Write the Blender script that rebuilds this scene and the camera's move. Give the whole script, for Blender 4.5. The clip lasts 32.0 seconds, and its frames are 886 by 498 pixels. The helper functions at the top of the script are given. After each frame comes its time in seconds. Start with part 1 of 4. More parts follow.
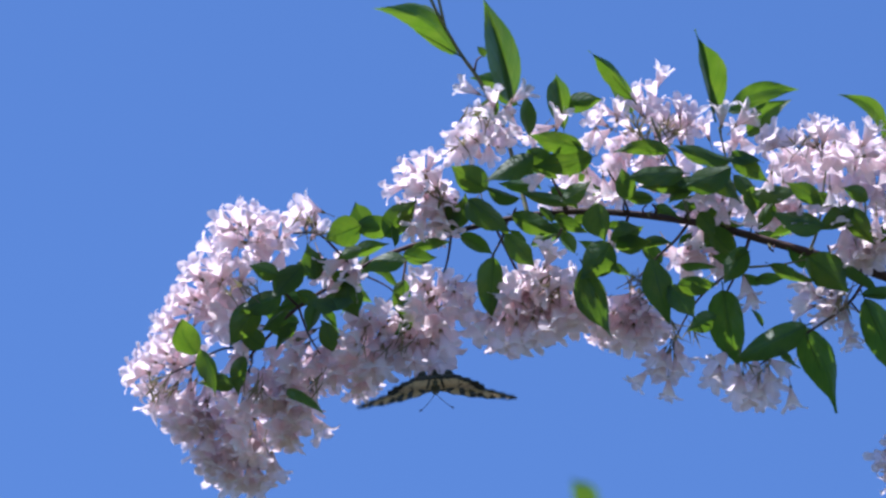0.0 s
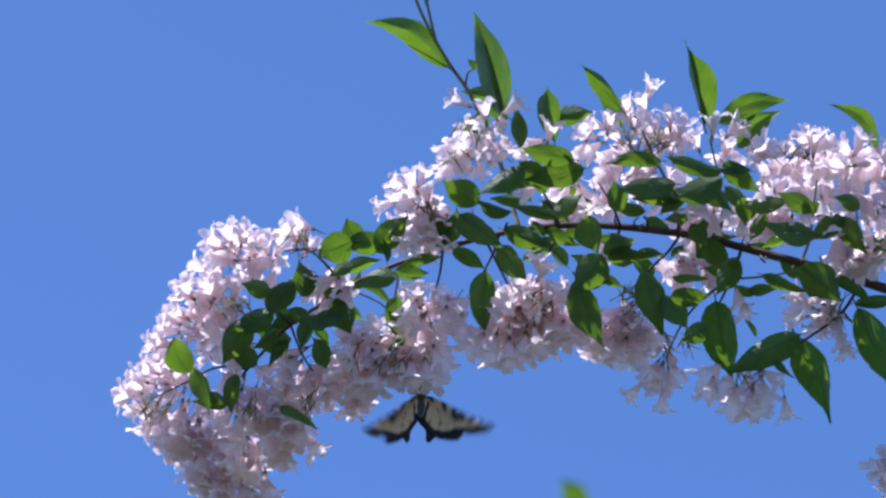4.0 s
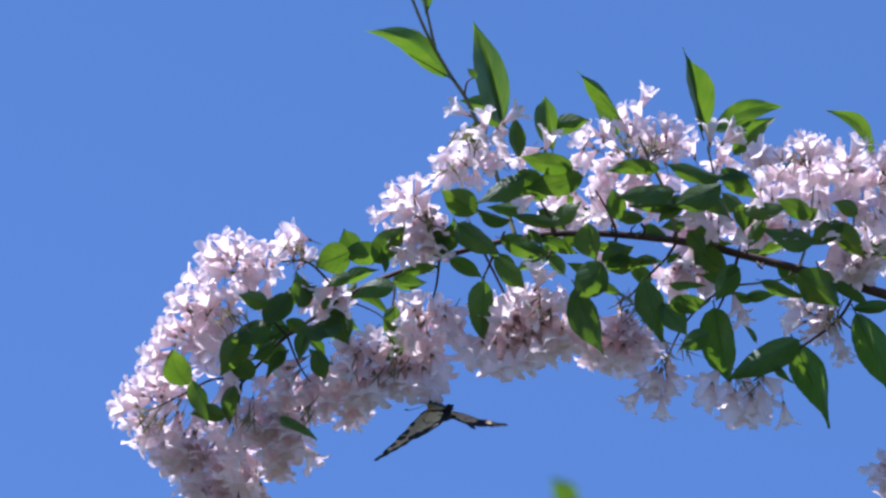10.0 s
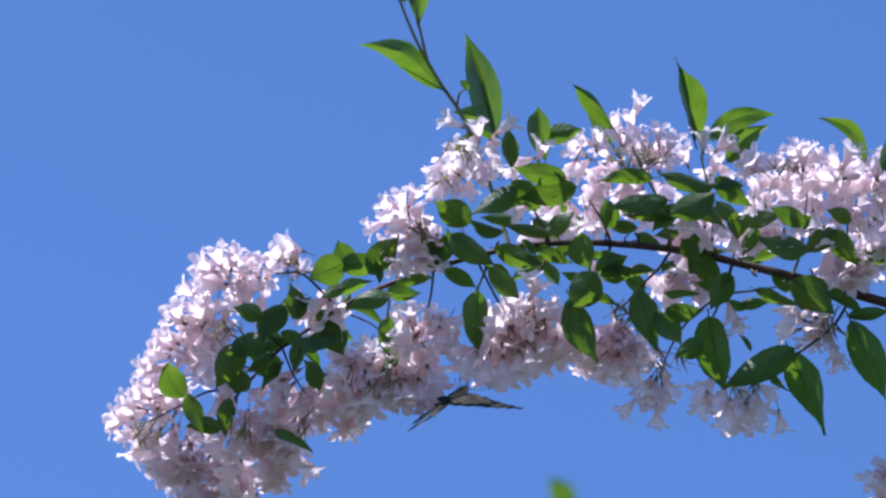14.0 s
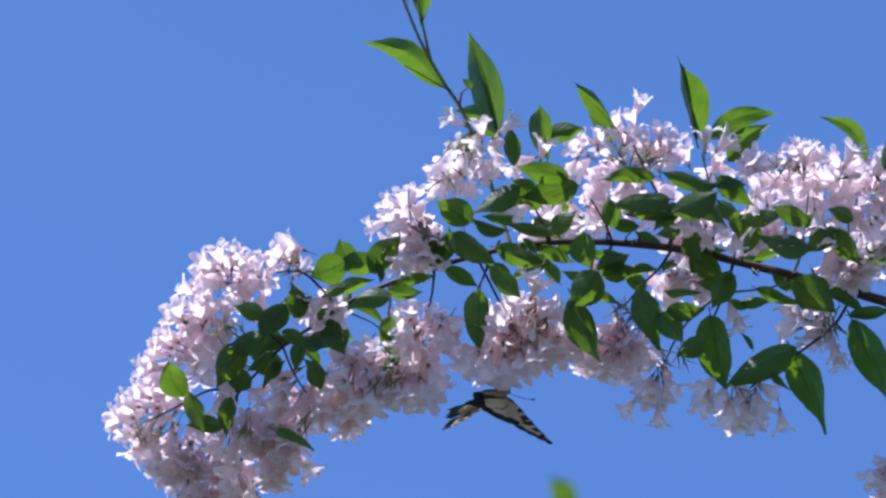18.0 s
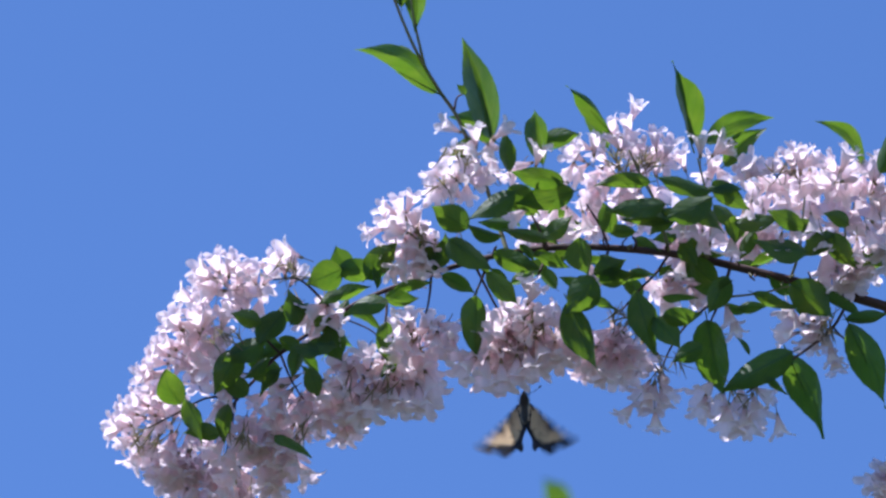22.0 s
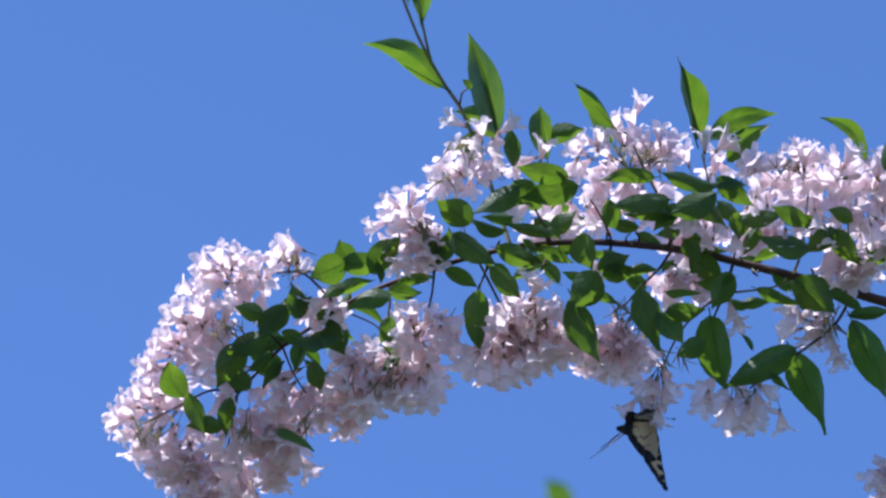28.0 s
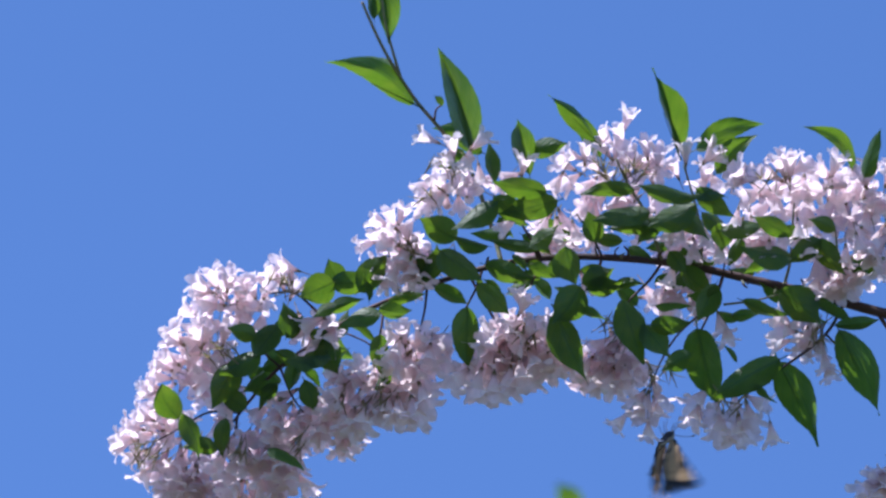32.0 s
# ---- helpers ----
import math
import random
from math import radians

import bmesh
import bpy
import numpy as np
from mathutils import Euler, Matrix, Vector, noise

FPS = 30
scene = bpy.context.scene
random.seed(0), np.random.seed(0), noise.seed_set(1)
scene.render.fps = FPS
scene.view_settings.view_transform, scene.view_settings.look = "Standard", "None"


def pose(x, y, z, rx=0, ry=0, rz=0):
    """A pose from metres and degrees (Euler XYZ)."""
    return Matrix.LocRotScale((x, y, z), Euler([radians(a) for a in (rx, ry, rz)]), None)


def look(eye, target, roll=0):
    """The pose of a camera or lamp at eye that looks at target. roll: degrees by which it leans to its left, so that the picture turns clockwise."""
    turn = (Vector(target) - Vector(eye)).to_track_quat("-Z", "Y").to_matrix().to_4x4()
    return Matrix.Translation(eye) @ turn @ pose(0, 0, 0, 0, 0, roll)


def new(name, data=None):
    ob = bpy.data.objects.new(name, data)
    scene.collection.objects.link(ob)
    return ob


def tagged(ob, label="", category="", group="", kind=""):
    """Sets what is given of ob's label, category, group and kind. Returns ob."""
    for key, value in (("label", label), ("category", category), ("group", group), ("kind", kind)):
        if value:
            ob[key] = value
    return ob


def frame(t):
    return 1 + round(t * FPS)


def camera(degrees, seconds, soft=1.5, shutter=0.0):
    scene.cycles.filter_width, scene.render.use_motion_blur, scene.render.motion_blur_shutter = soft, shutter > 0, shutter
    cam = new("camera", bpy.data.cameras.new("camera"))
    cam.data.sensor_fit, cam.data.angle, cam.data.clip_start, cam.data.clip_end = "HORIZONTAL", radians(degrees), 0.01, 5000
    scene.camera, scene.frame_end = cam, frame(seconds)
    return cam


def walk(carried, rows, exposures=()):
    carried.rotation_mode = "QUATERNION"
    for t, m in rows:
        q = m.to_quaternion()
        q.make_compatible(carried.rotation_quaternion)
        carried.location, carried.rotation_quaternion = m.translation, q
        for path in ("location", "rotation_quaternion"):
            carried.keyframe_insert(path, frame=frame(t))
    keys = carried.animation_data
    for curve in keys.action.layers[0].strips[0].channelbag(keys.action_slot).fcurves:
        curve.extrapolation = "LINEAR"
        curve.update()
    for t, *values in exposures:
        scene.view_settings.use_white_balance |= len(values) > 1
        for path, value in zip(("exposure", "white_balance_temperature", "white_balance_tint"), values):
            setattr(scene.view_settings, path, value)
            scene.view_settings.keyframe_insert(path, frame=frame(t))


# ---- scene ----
from mathutils import Quaternion

# The camera stands still: a long lens that looks up at the tip of a flowering branch.
cam = camera(8.58, 32.0, soft=2.55, shutter=0.5)
EYE = Vector((0, 0, 1.5))
PITCH, FAR = radians(35), 3.0
AHEAD = Vector((0, math.cos(PITCH), math.sin(PITCH)))
AIM = EYE + FAR * AHEAD
walk(cam, [(0, look(EYE, AIM)), (32, look(EYE, AIM))], [(0, 0.42, 5760, 17), (32, 0.42, 5760, 17)])
cam.data.dof.use_dof, cam.data.dof.focus_distance, cam.data.dof.aperture_fstop = True, FAR, 8.6

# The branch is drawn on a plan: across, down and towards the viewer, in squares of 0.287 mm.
SQ = 0.000287
RIGHT, UP, NEAR = Vector((1, 0, 0)), Vector((0, -math.sin(PITCH), math.cos(PITCH))), -AHEAD
PLAN = Matrix.Translation(AIM) @ Matrix((RIGHT, UP, NEAR)).transposed().to_4x4()


def at(x, y, z=0):
    return Vector(((x - 784) * SQ, (441 - y) * SQ, z * SQ))


# ---- light ----
TO_SUN = (-0.48 * RIGHT + 0.82 * UP - 0.30 * NEAR).normalized()
world = bpy.data.worlds.new("sky")
scene.world = world
world.use_nodes = True
wn, wl = world.node_tree.nodes, world.node_tree.links
sky = wn.new("ShaderNodeTexSky")
sky.sky_type, sky.sun_disc = "NISHITA", False
sky.sun_elevation = math.asin(TO_SUN.z)
sky.sun_rotation = math.atan2(TO_SUN.x, TO_SUN.y)
sky.altitude, sky.air_density, sky.dust_density, sky.ozone_density = 800, 0.8, 0.0, 9.0
wl.new(sky.outputs["Color"], wn["Background"].inputs["Color"])
wn["Background"].inputs["Strength"].default_value = 0.18
sun = new("sun", bpy.data.lights.new("sun", "SUN"))
sun.data.energy, sun.data.angle, sun.data.color = 6.8, radians(0.53), (1.0, 0.96, 0.9)
sun.matrix_world = look(AIM + 5 * TO_SUN, AIM)


# ---- materials ----
class Nodes:
    """A small builder of node materials."""

    def __init__(self, name):
        self.mat = bpy.data.materials.new(name)
        self.mat.use_nodes = True
        self.tree = self.mat.node_tree
        self.tree.nodes.clear()
        self.out = self.add("ShaderNodeOutputMaterial")

    def add(self, kind):
        return self.tree.nodes.new(kind)

    def put(self, node, socket, value):
        if isinstance(value, bpy.types.NodeSocket):
            self.tree.links.new(value, node.inputs[socket])
        else:
            node.inputs[socket].default_value = value

    def coords(self, which="Object"):
        return self.add("ShaderNodeTexCoord").outputs[which]

    def noise(self, scale, detail=4.0, vec=None):
        n = self.add("ShaderNodeTexNoise")
        self.put(n, "Scale", scale), self.put(n, "Detail", detail)
        self.put(n, "Vector", vec if vec else self.coords())
        return n.outputs["Fac"]

    def ramp(self, fac, *stops):
        n = self.add("ShaderNodeValToRGB")
        while len(n.color_ramp.elements) < len(stops):
            n.color_ramp.elements.new(0.5)
        for e, (p, c) in zip(n.color_ramp.elements, stops):
            e.position, e.color = p, (*c, 1)
        self.put(n, 0, fac)
        return n.outputs["Color"]

    def blend(self, fac, a, b, how="MIX"):
        n = self.add("ShaderNodeMix")
        n.data_type, n.blend_type = "RGBA", how
        self.put(n, 0, fac), self.put(n, 6, a), self.put(n, 7, b)
        return n.outputs[2]

    def maths(self, op, a, b=0.0):
        n = self.add("ShaderNodeMath")
        n.operation = op
        self.put(n, 0, a), self.put(n, 1, b)
        return n.outputs[0]

    def bump(self, height, strength=0.3, distance=0.0005):
        n = self.add("ShaderNodeBump")
        self.put(n, "Height", height), self.put(n, "Strength", strength), self.put(n, "Distance", distance)
        return n.outputs["Normal"]

    def surface(self, colour, rough=0.5, normal=None, shine=None, share=0.4, gloss=0.5):
        p = self.add("ShaderNodeBsdfPrincipled")
        self.put(p, "Base Color", colour), self.put(p, "Roughness", rough), self.put(p, "Specular IOR Level", gloss)
        if normal:
            self.put(p, "Normal", normal)
        result = p.outputs[0]
        if shine:
            t, m = self.add("ShaderNodeBsdfTranslucent"), self.add("ShaderNodeMixShader")
            self.put(t, "Color", shine), self.put(m, 0, share)
            self.put(m, 1, result), self.put(m, 2, t.outputs[0])
            result = m.outputs[0]
        self.put(self.out, 0, result)
        return self.mat


def petal_material():
    n = Nodes("petal")
    along = n.add("ShaderNodeAttribute")
    along.attribute_name = "along"
    z = along.outputs["Fac"]
    tint = n.ramp(z, (0.05, (0.71, 0.48, 0.49)), (0.38, (0.74, 0.60, 0.62)), (0.66, (0.73, 0.67, 0.69)), (1.0, (0.71, 0.67, 0.72)))
    rnd = n.maths("FRACT", n.maths("ADD", n.add("ShaderNodeObjectInfo").outputs["Random"], n.add("ShaderNodeNewGeometry").outputs["Random Per Island"]))
    tint = n.blend(n.maths("MULTIPLY", rnd, 0.3), tint, (0.77, 0.61, 0.64, 1))
    grain = n.noise(420, 3)
    tint = n.blend(0.12, tint, n.ramp(grain, (0.3, (0.66, 0.50, 0.55)), (0.7, (0.86, 0.80, 0.83))))
    return n.surface(tint, 0.62, n.bump(n.noise(340, 3), 0.6), n.blend(0.7, tint, (0.95, 0.80, 0.82, 1)), 0.58, 0.3)


def leaf_material():
    n = Nodes("leaf")
    uv = n.coords("UV")
    sep = n.add("ShaderNodeSeparateXYZ")
    n.put(sep, 0, uv)
    side = n.maths("ABSOLUTE", n.maths("SUBTRACT", sep.outputs["Y"], 0.5))
    # side veins run forwards from the midrib
    veins = n.maths("SINE", n.maths("MULTIPLY", n.maths("SUBTRACT", sep.outputs["X"], n.maths("MULTIPLY", side, 0.75)), 31.0))
    vein = n.ramp(veins, (0.88, (0, 0, 0)), (1.0, (0.6, 0.6, 0.6)))
    mid = n.ramp(side, (0.012, (1, 1, 1)), (0.04, (0, 0, 0)))
    line = n.maths("MAXIMUM", vein, mid)
    rnd = n.add("ShaderNodeObjectInfo").outputs["Random"]
    green = n.ramp(rnd, (0.0, (0.011, 0.030, 0.015)), (0.6, (0.016, 0.040, 0.017)), (1.0, (0.026, 0.058, 0.020)))
    patchy = n.noise(90, 4)
    green = n.blend(n.maths("MULTIPLY", patchy, 0.4), green, (0.022, 0.048, 0.018, 1))
    green = n.blend(n.maths("MULTIPLY", line, 0.3), green, (0.06, 0.11, 0.045, 1))
    glow = n.ramp(patchy, (0.3, (0.20, 0.44, 0.016)), (0.75, (0.36, 0.58, 0.034)))
    glow = n.blend(n.maths("MULTIPLY", line, 0.65), glow, (0.08, 0.20, 0.012, 1))
    # the blade puckers up between its veins
    height = n.maths("SUBTRACT", n.maths("MULTIPLY", n.noise(380, 3), 0.8), n.maths("ADD", n.maths("MULTIPLY", line, 0.35), n.maths("MULTIPLY", veins, 0.16)))
    worn = n.maths("ADD", n.maths("MULTIPLY", n.noise(160, 3), 0.3), 0.36)
    return n.surface(green, worn, n.bump(height, 0.45, 0.0008), glow, 0.25, 0.25)


def bark_material(name, dark, light, scale):
    n = Nodes(name)
    stretch = n.add("ShaderNodeMapping")
    n.put(stretch, "Vector", n.coords()), n.put(stretch, "Scale", (0.3, 1.0, 1.0))
    grain = n.noise(scale, 6, stretch.outputs[0])
    tint = n.ramp(grain, (0.3, dark), (0.7, light))
    return n.surface(tint, 0.75, n.bump(grain, 0.6, 0.001))


def plain_material(name, a, b, scale, rough=0.6, shine=None, share=0.35):
    n = Nodes(name)
    grain = n.noise(scale, 4)
    return n.surface(n.ramp(grain, (0.3, a), (0.7, b)), rough, n.bump(grain, 0.3), shine, share)


def wing_material(name, light, dark, shine):
    n = Nodes(name)
    a = n.add("ShaderNodeAttribute")
    a.attribute_name = "dark"
    rub = n.maths("ADD", a.outputs["Fac"], n.maths("MULTIPLY", n.maths("SUBTRACT", n.noise(700, 3), 0.5), 0.25))
    mask = n.ramp(rub, (0.45, (0, 0, 0)), (0.55, (1, 1, 1)))
    scales = n.noise(1500, 2)
    cream = n.blend(n.maths("MULTIPLY", scales, 0.5), light, (light[0] * 0.78, light[1] * 0.74, light[2] * 0.68, 1))
    tint = n.blend(mask, cream, dark)
    glow = n.blend(mask, shine, (0.006, 0.005, 0.004, 1))
    return n.surface(tint, 0.6, n.bump(scales, 0.2, 0.0002), glow, 0.45, 0.3)


PETAL, LEAF = petal_material(), leaf_material()
BARK = bark_material("bark", (0.022, 0.011, 0.010), (0.075, 0.033, 0.027), 260)
CANE = bark_material("cane_bark", (0.10, 0.065, 0.04), (0.24, 0.17, 0.11), 60)
TWIG = plain_material("green_twig", (0.10, 0.14, 0.05), (0.18, 0.13, 0.08), 300)
CALYX = plain_material("calyx", (0.17, 0.17, 0.08), (0.30, 0.19, 0.14), 900, 0.8, (0.26, 0.23, 0.10, 1), 0.35)
WING = wing_material("wing", (0.60, 0.435, 0.255, 1), (0.010, 0.008, 0.008, 1), (0.45, 0.295, 0.155, 1))
CHITIN = plain_material("black_fur", (0.010, 0.009, 0.008), (0.035, 0.030, 0.024), 1200, 0.7)
STRIPE = plain_material("cream_fur", (0.16, 0.13, 0.08), (0.26, 0.22, 0.14), 1200, 0.8)
GRASS = plain_material("grass", (0.035, 0.050, 0.016), (0.080, 0.090, 0.035), 0.8, 0.9)


# ---- helpers for shapes ----
def mesh_of(name, verts, faces, mats, slots=None, smooth=True):
    me = bpy.data.meshes.new(name)
    me.from_pydata([tuple(v) for v in verts], [], faces)
    for m in mats:
        me.materials.append(m)
    if slots:
        me.polygons.foreach_set("material_index", slots)
    if smooth:
        me.polygons.foreach_set("use_smooth", [True] * len(faces))
    me.update()
    return me


def part(name, me, parent, m=None, label=""):
    ob = new(name, me)
    ob.parent = parent
    if m is not None:
        ob.matrix_basis = m
    return tagged(ob, label) if label else ob


def tube(points, radii, sides=8):
    """Verts and faces of a tapering tube along a smooth line through the points."""
    pts, rad = [], []
    for i in range(len(points) - 1):
        p0, p1, p2, p3 = (points[max(0, min(len(points) - 1, i + k))] for k in (-1, 0, 1, 2))
        for s in range(5):
            t = s / 5
            pts.append(0.5 * (2 * p1 + (p2 - p0) * t + (2 * p0 - 5 * p1 + 4 * p2 - p3) * t * t + (3 * p1 - p0 - 3 * p2 + p3) * t ** 3))
            rad.append(radii[i] * (1 - t) + radii[i + 1] * t)
    pts.append(points[-1]), rad.append(radii[-1])
    verts, faces = [], []
    for i, p in enumerate(pts):
        way = (pts[min(i + 1, len(pts) - 1)] - pts[max(i - 1, 0)]).normalized()
        u = way.orthogonal().normalized() if i == 0 else (u - u.dot(way) * way).normalized()
        v = way.cross(u)
        for k in range(sides):
            a = 2 * math.pi * k / sides
            verts.append(p + rad[i] * (math.cos(a) * u + math.sin(a) * v))
    for i in range(len(pts) - 1):
        for k in range(sides):
            a, b = i * sides + k, i * sides + (k + 1) % sides
            faces.append((a, b, b + sides, a + sides))
    faces.append(tuple(range(sides))[::-1])
    faces.append(tuple(range(len(verts) - sides, len(verts))))
    return verts, faces


def frame_of(way, normal):
    """A turn whose x axis is the way and whose z axis is near the normal."""
    x = way.normalized()
    y = normal.cross(x).normalized()
    return Matrix((x, y, x.cross(y))).transposed()


# ---- ground and bush ----
def make_ground():
    verts, faces, n = [], [], 40
    for i in range(n + 1):
        for j in range(n + 1):
            x, y = ((2 * k / n - 1) for k in (i, j))
            x, y = (600 * k * abs(k) ** 1.5 for k in (x, y))
            verts.append((x, y, 0.03 * noise.noise((x * 0.3, y * 0.3, 0))))
    for i in range(n):
        for j in range(n):
            a = i * (n + 1) + j
            faces.append((a, a + n + 1, a + n + 2, a + 1))
    ob = new("ground", mesh_of("ground", verts, faces, [GRASS]))
    tagged(ob, "mown green lawn under the bush", "ground", kind="structure")


make_ground()
BUSH_AT = Vector((1.15, 2.7, 0))
bush = tagged(new("beauty_bush"), "tall flowering shrub with arching canes of pale pink bells", "shrub")
bush.matrix_world = Matrix.Translation(BUSH_AT)
INTO_BUSH = bush.matrix_world.inverted()
HOME = INTO_BUSH @ PLAN


def make_cane(points, radii, label):
    v, f = tube([Vector(p) - BUSH_AT for p in points], radii, 10)
    return part("cane", mesh_of("cane", v, f, [CANE]), bush, label=label)


JOINT = PLAN @ at(1900, 630, -10)
make_cane([(1.15, 2.7, -0.05), (1.2, 2.68, 0.8), (1.15, 2.62, 1.9), (0.98, 2.54, 2.75), (0.70, 2.47, 3.08), tuple(JOINT)],
          [0.011, 0.010, 0.0085, 0.0065, 0.005, 0.0042], "long arching grey-brown cane")

# main stem of the branch, from the cane to the tip
STEM = [at(1905, 632, -10), at(1740, 580, -12), at(1568, 532, -14), at(1500, 512, -15), at(1420, 490, -16), at(1340, 470, -17), at(1220, 442, -20),
        at(1080, 427, -24), at(975, 427, -28), at(870, 443, -34), at(770, 472, -42), at(660, 512, -50), at(600, 545, -54),
        at(500, 612, -60), at(445, 668, -70), at(400, 720, -84)]
STEM_R = [12.0, 10.6, 9.0, 8.6, 8.0, 7.5, 6.9, 6.2, 5.8, 5.2, 4.8, 4.2, 3.8, 3.3, 2.8, 2.0]
v, f = tube(STEM, [r * SQ for r in STEM_R], 10)
branch = part("flowering_branch", mesh_of("stem", v, f, [BARK]), bush, HOME, "arching dark red-brown branch tip in full bloom")


def twig(*points, r=2.4, green=False):
    pts = [at(*p) for p in points]
    v, f = tube(pts, [SQ * (r - (r * 0.45) * i / (len(pts) - 1)) for i in range(len(pts))], 6)
    part("twig", mesh_of("twig", v, f, [TWIG if green else BARK]), branch)


# ---- leaves ----
def leaf_mesh(length, width, fold, curl, droop, tip, bow, seed):
    rng = random.Random(seed)
    rows_, cols = 20, 4
    verts, faces, uvs = [], [], []
    twist = rng.uniform(-0.5, 0.5) * (0.2 if abs(fold) > 0.6 else 1.0)
    wob, hook = (bow, 0.0) if bow else (rng.uniform(-0.07, 0.07), rng.uniform(-0.14, 0.14))
    for i in range(rows_ + 1):
        s = i / rows_
        w = (math.sin(math.pi * min(1, s ** (0.84 - 0.24 * tip))) ** (0.72 + 0.3 * tip)) if s < 1 else 0
        late = max(0.0, (s - 0.62) / 0.38)
        w *= 1 - 0.9 * tip * late * late * (3 - 2 * late)
        w = max(w, 0.02 * (1 - s))
        w += 0.025 * (i % 2) * (0 < i < rows_ - 1)
        for j in range(-cols, cols + 1):
            q = j / cols
            y = 0.5 * width * w * q * math.cos(fold)
            z = 0.5 * width * w * abs(q) * math.sin(fold) + curl * length * s * s * 0.5 - droop * length * (abs(q) ** 2) * w * 0.1
            z += 0.030 * length * math.sin((7 + seed % 4) * s + q * 1.5 + seed) * abs(q) + twist * y * (s - 0.4) + 0.006 * length * math.sin(26 * (s - 0.28 * abs(q))) * abs(q) * w
            verts.append((length * s, y + length * (wob * math.sin(math.pi * s) + hook * s ** 4), z))
            uvs.append((s, 0.5 + 0.5 * q))
    n = 2 * cols + 1
    for i in range(rows_):
        for j in range(n - 1):
            a = i * n + j
            faces.append((a, a + n, a + n + 1, a + 1))
    # a short stalk
    base = len(verts)
    for x, r in ((-0.10, 0.011), (0.0, 0.009), (0.5, 0.004)):
        z0 = curl * length * x * x * 0.5 if x > 0 else 0
        for a in (0, 2.1, 4.2):
            verts.append((x * length, r * length * math.cos(a), z0 + r * length * math.sin(a)))
            uvs.append((max(0, x), 0.5))
    for i in range(2):
        for k in range(3):
            a, b = base + 3 * i + k, base + 3 * i + (k + 1) % 3
            faces.append((a, b, b + 3, a + 3))
    me = mesh_of("leaf", verts, faces, [LEAF])
    layer = me.uv_layers.new(name="uv")
    for loop in me.loops:
        layer.data[loop.index].uv = uvs[loop.vertex_index]
    return me


leaf_count = 0


def leaf(bx, by, tx, ty, width, z=0, rise=0, roll=0, fold=None, curl=-0.25, tip=0.55, bow=0.0, facing=None, parent=None):
    """A leaf from its base to its tip on the plan; rise: squares by which the tip comes nearer; roll: degrees about its length;
    fold: degrees by which both halves bend to the front; bow: how far it bends sideways; facing: the way its face looks."""
    global leaf_count
    leaf_count += 1
    rng = random.Random(leaf_count)
    a, b = at(bx, by, z), at(tx, ty, z + rise)
    way = b - a
    loose = fold is None
    face = Vector(facing) if facing else Matrix.Rotation(radians(roll + (rng.uniform(-24, 24) if loose else 0)), 3, way) @ Vector((0, rng.uniform(-0.65, 0.35) if loose else 0.25, 1))
    bend = rng.uniform(-24, 2) if loose and facing else rng.uniform(-44, -8) if loose else fold
    me = leaf_mesh(way.length, width * SQ * (0.86 if loose and not facing else 1), radians(bend), curl + rng.uniform(-0.4, 0.4) * (1 if loose else 0.2), 0.3, tip, bow, leaf_count)
    return part("leaf", me, parent or branch, Matrix.Translation(a) @ frame_of(way, face).to_4x4())


# ---- flowers ----
def note_along(me, values):
    """Marks how far along the bell each corner lies: 0 at the calyx, 1 at the lips."""
    me.attributes.new("along", "FLOAT", "POINT").data.foreach_set("value", values)
    return me


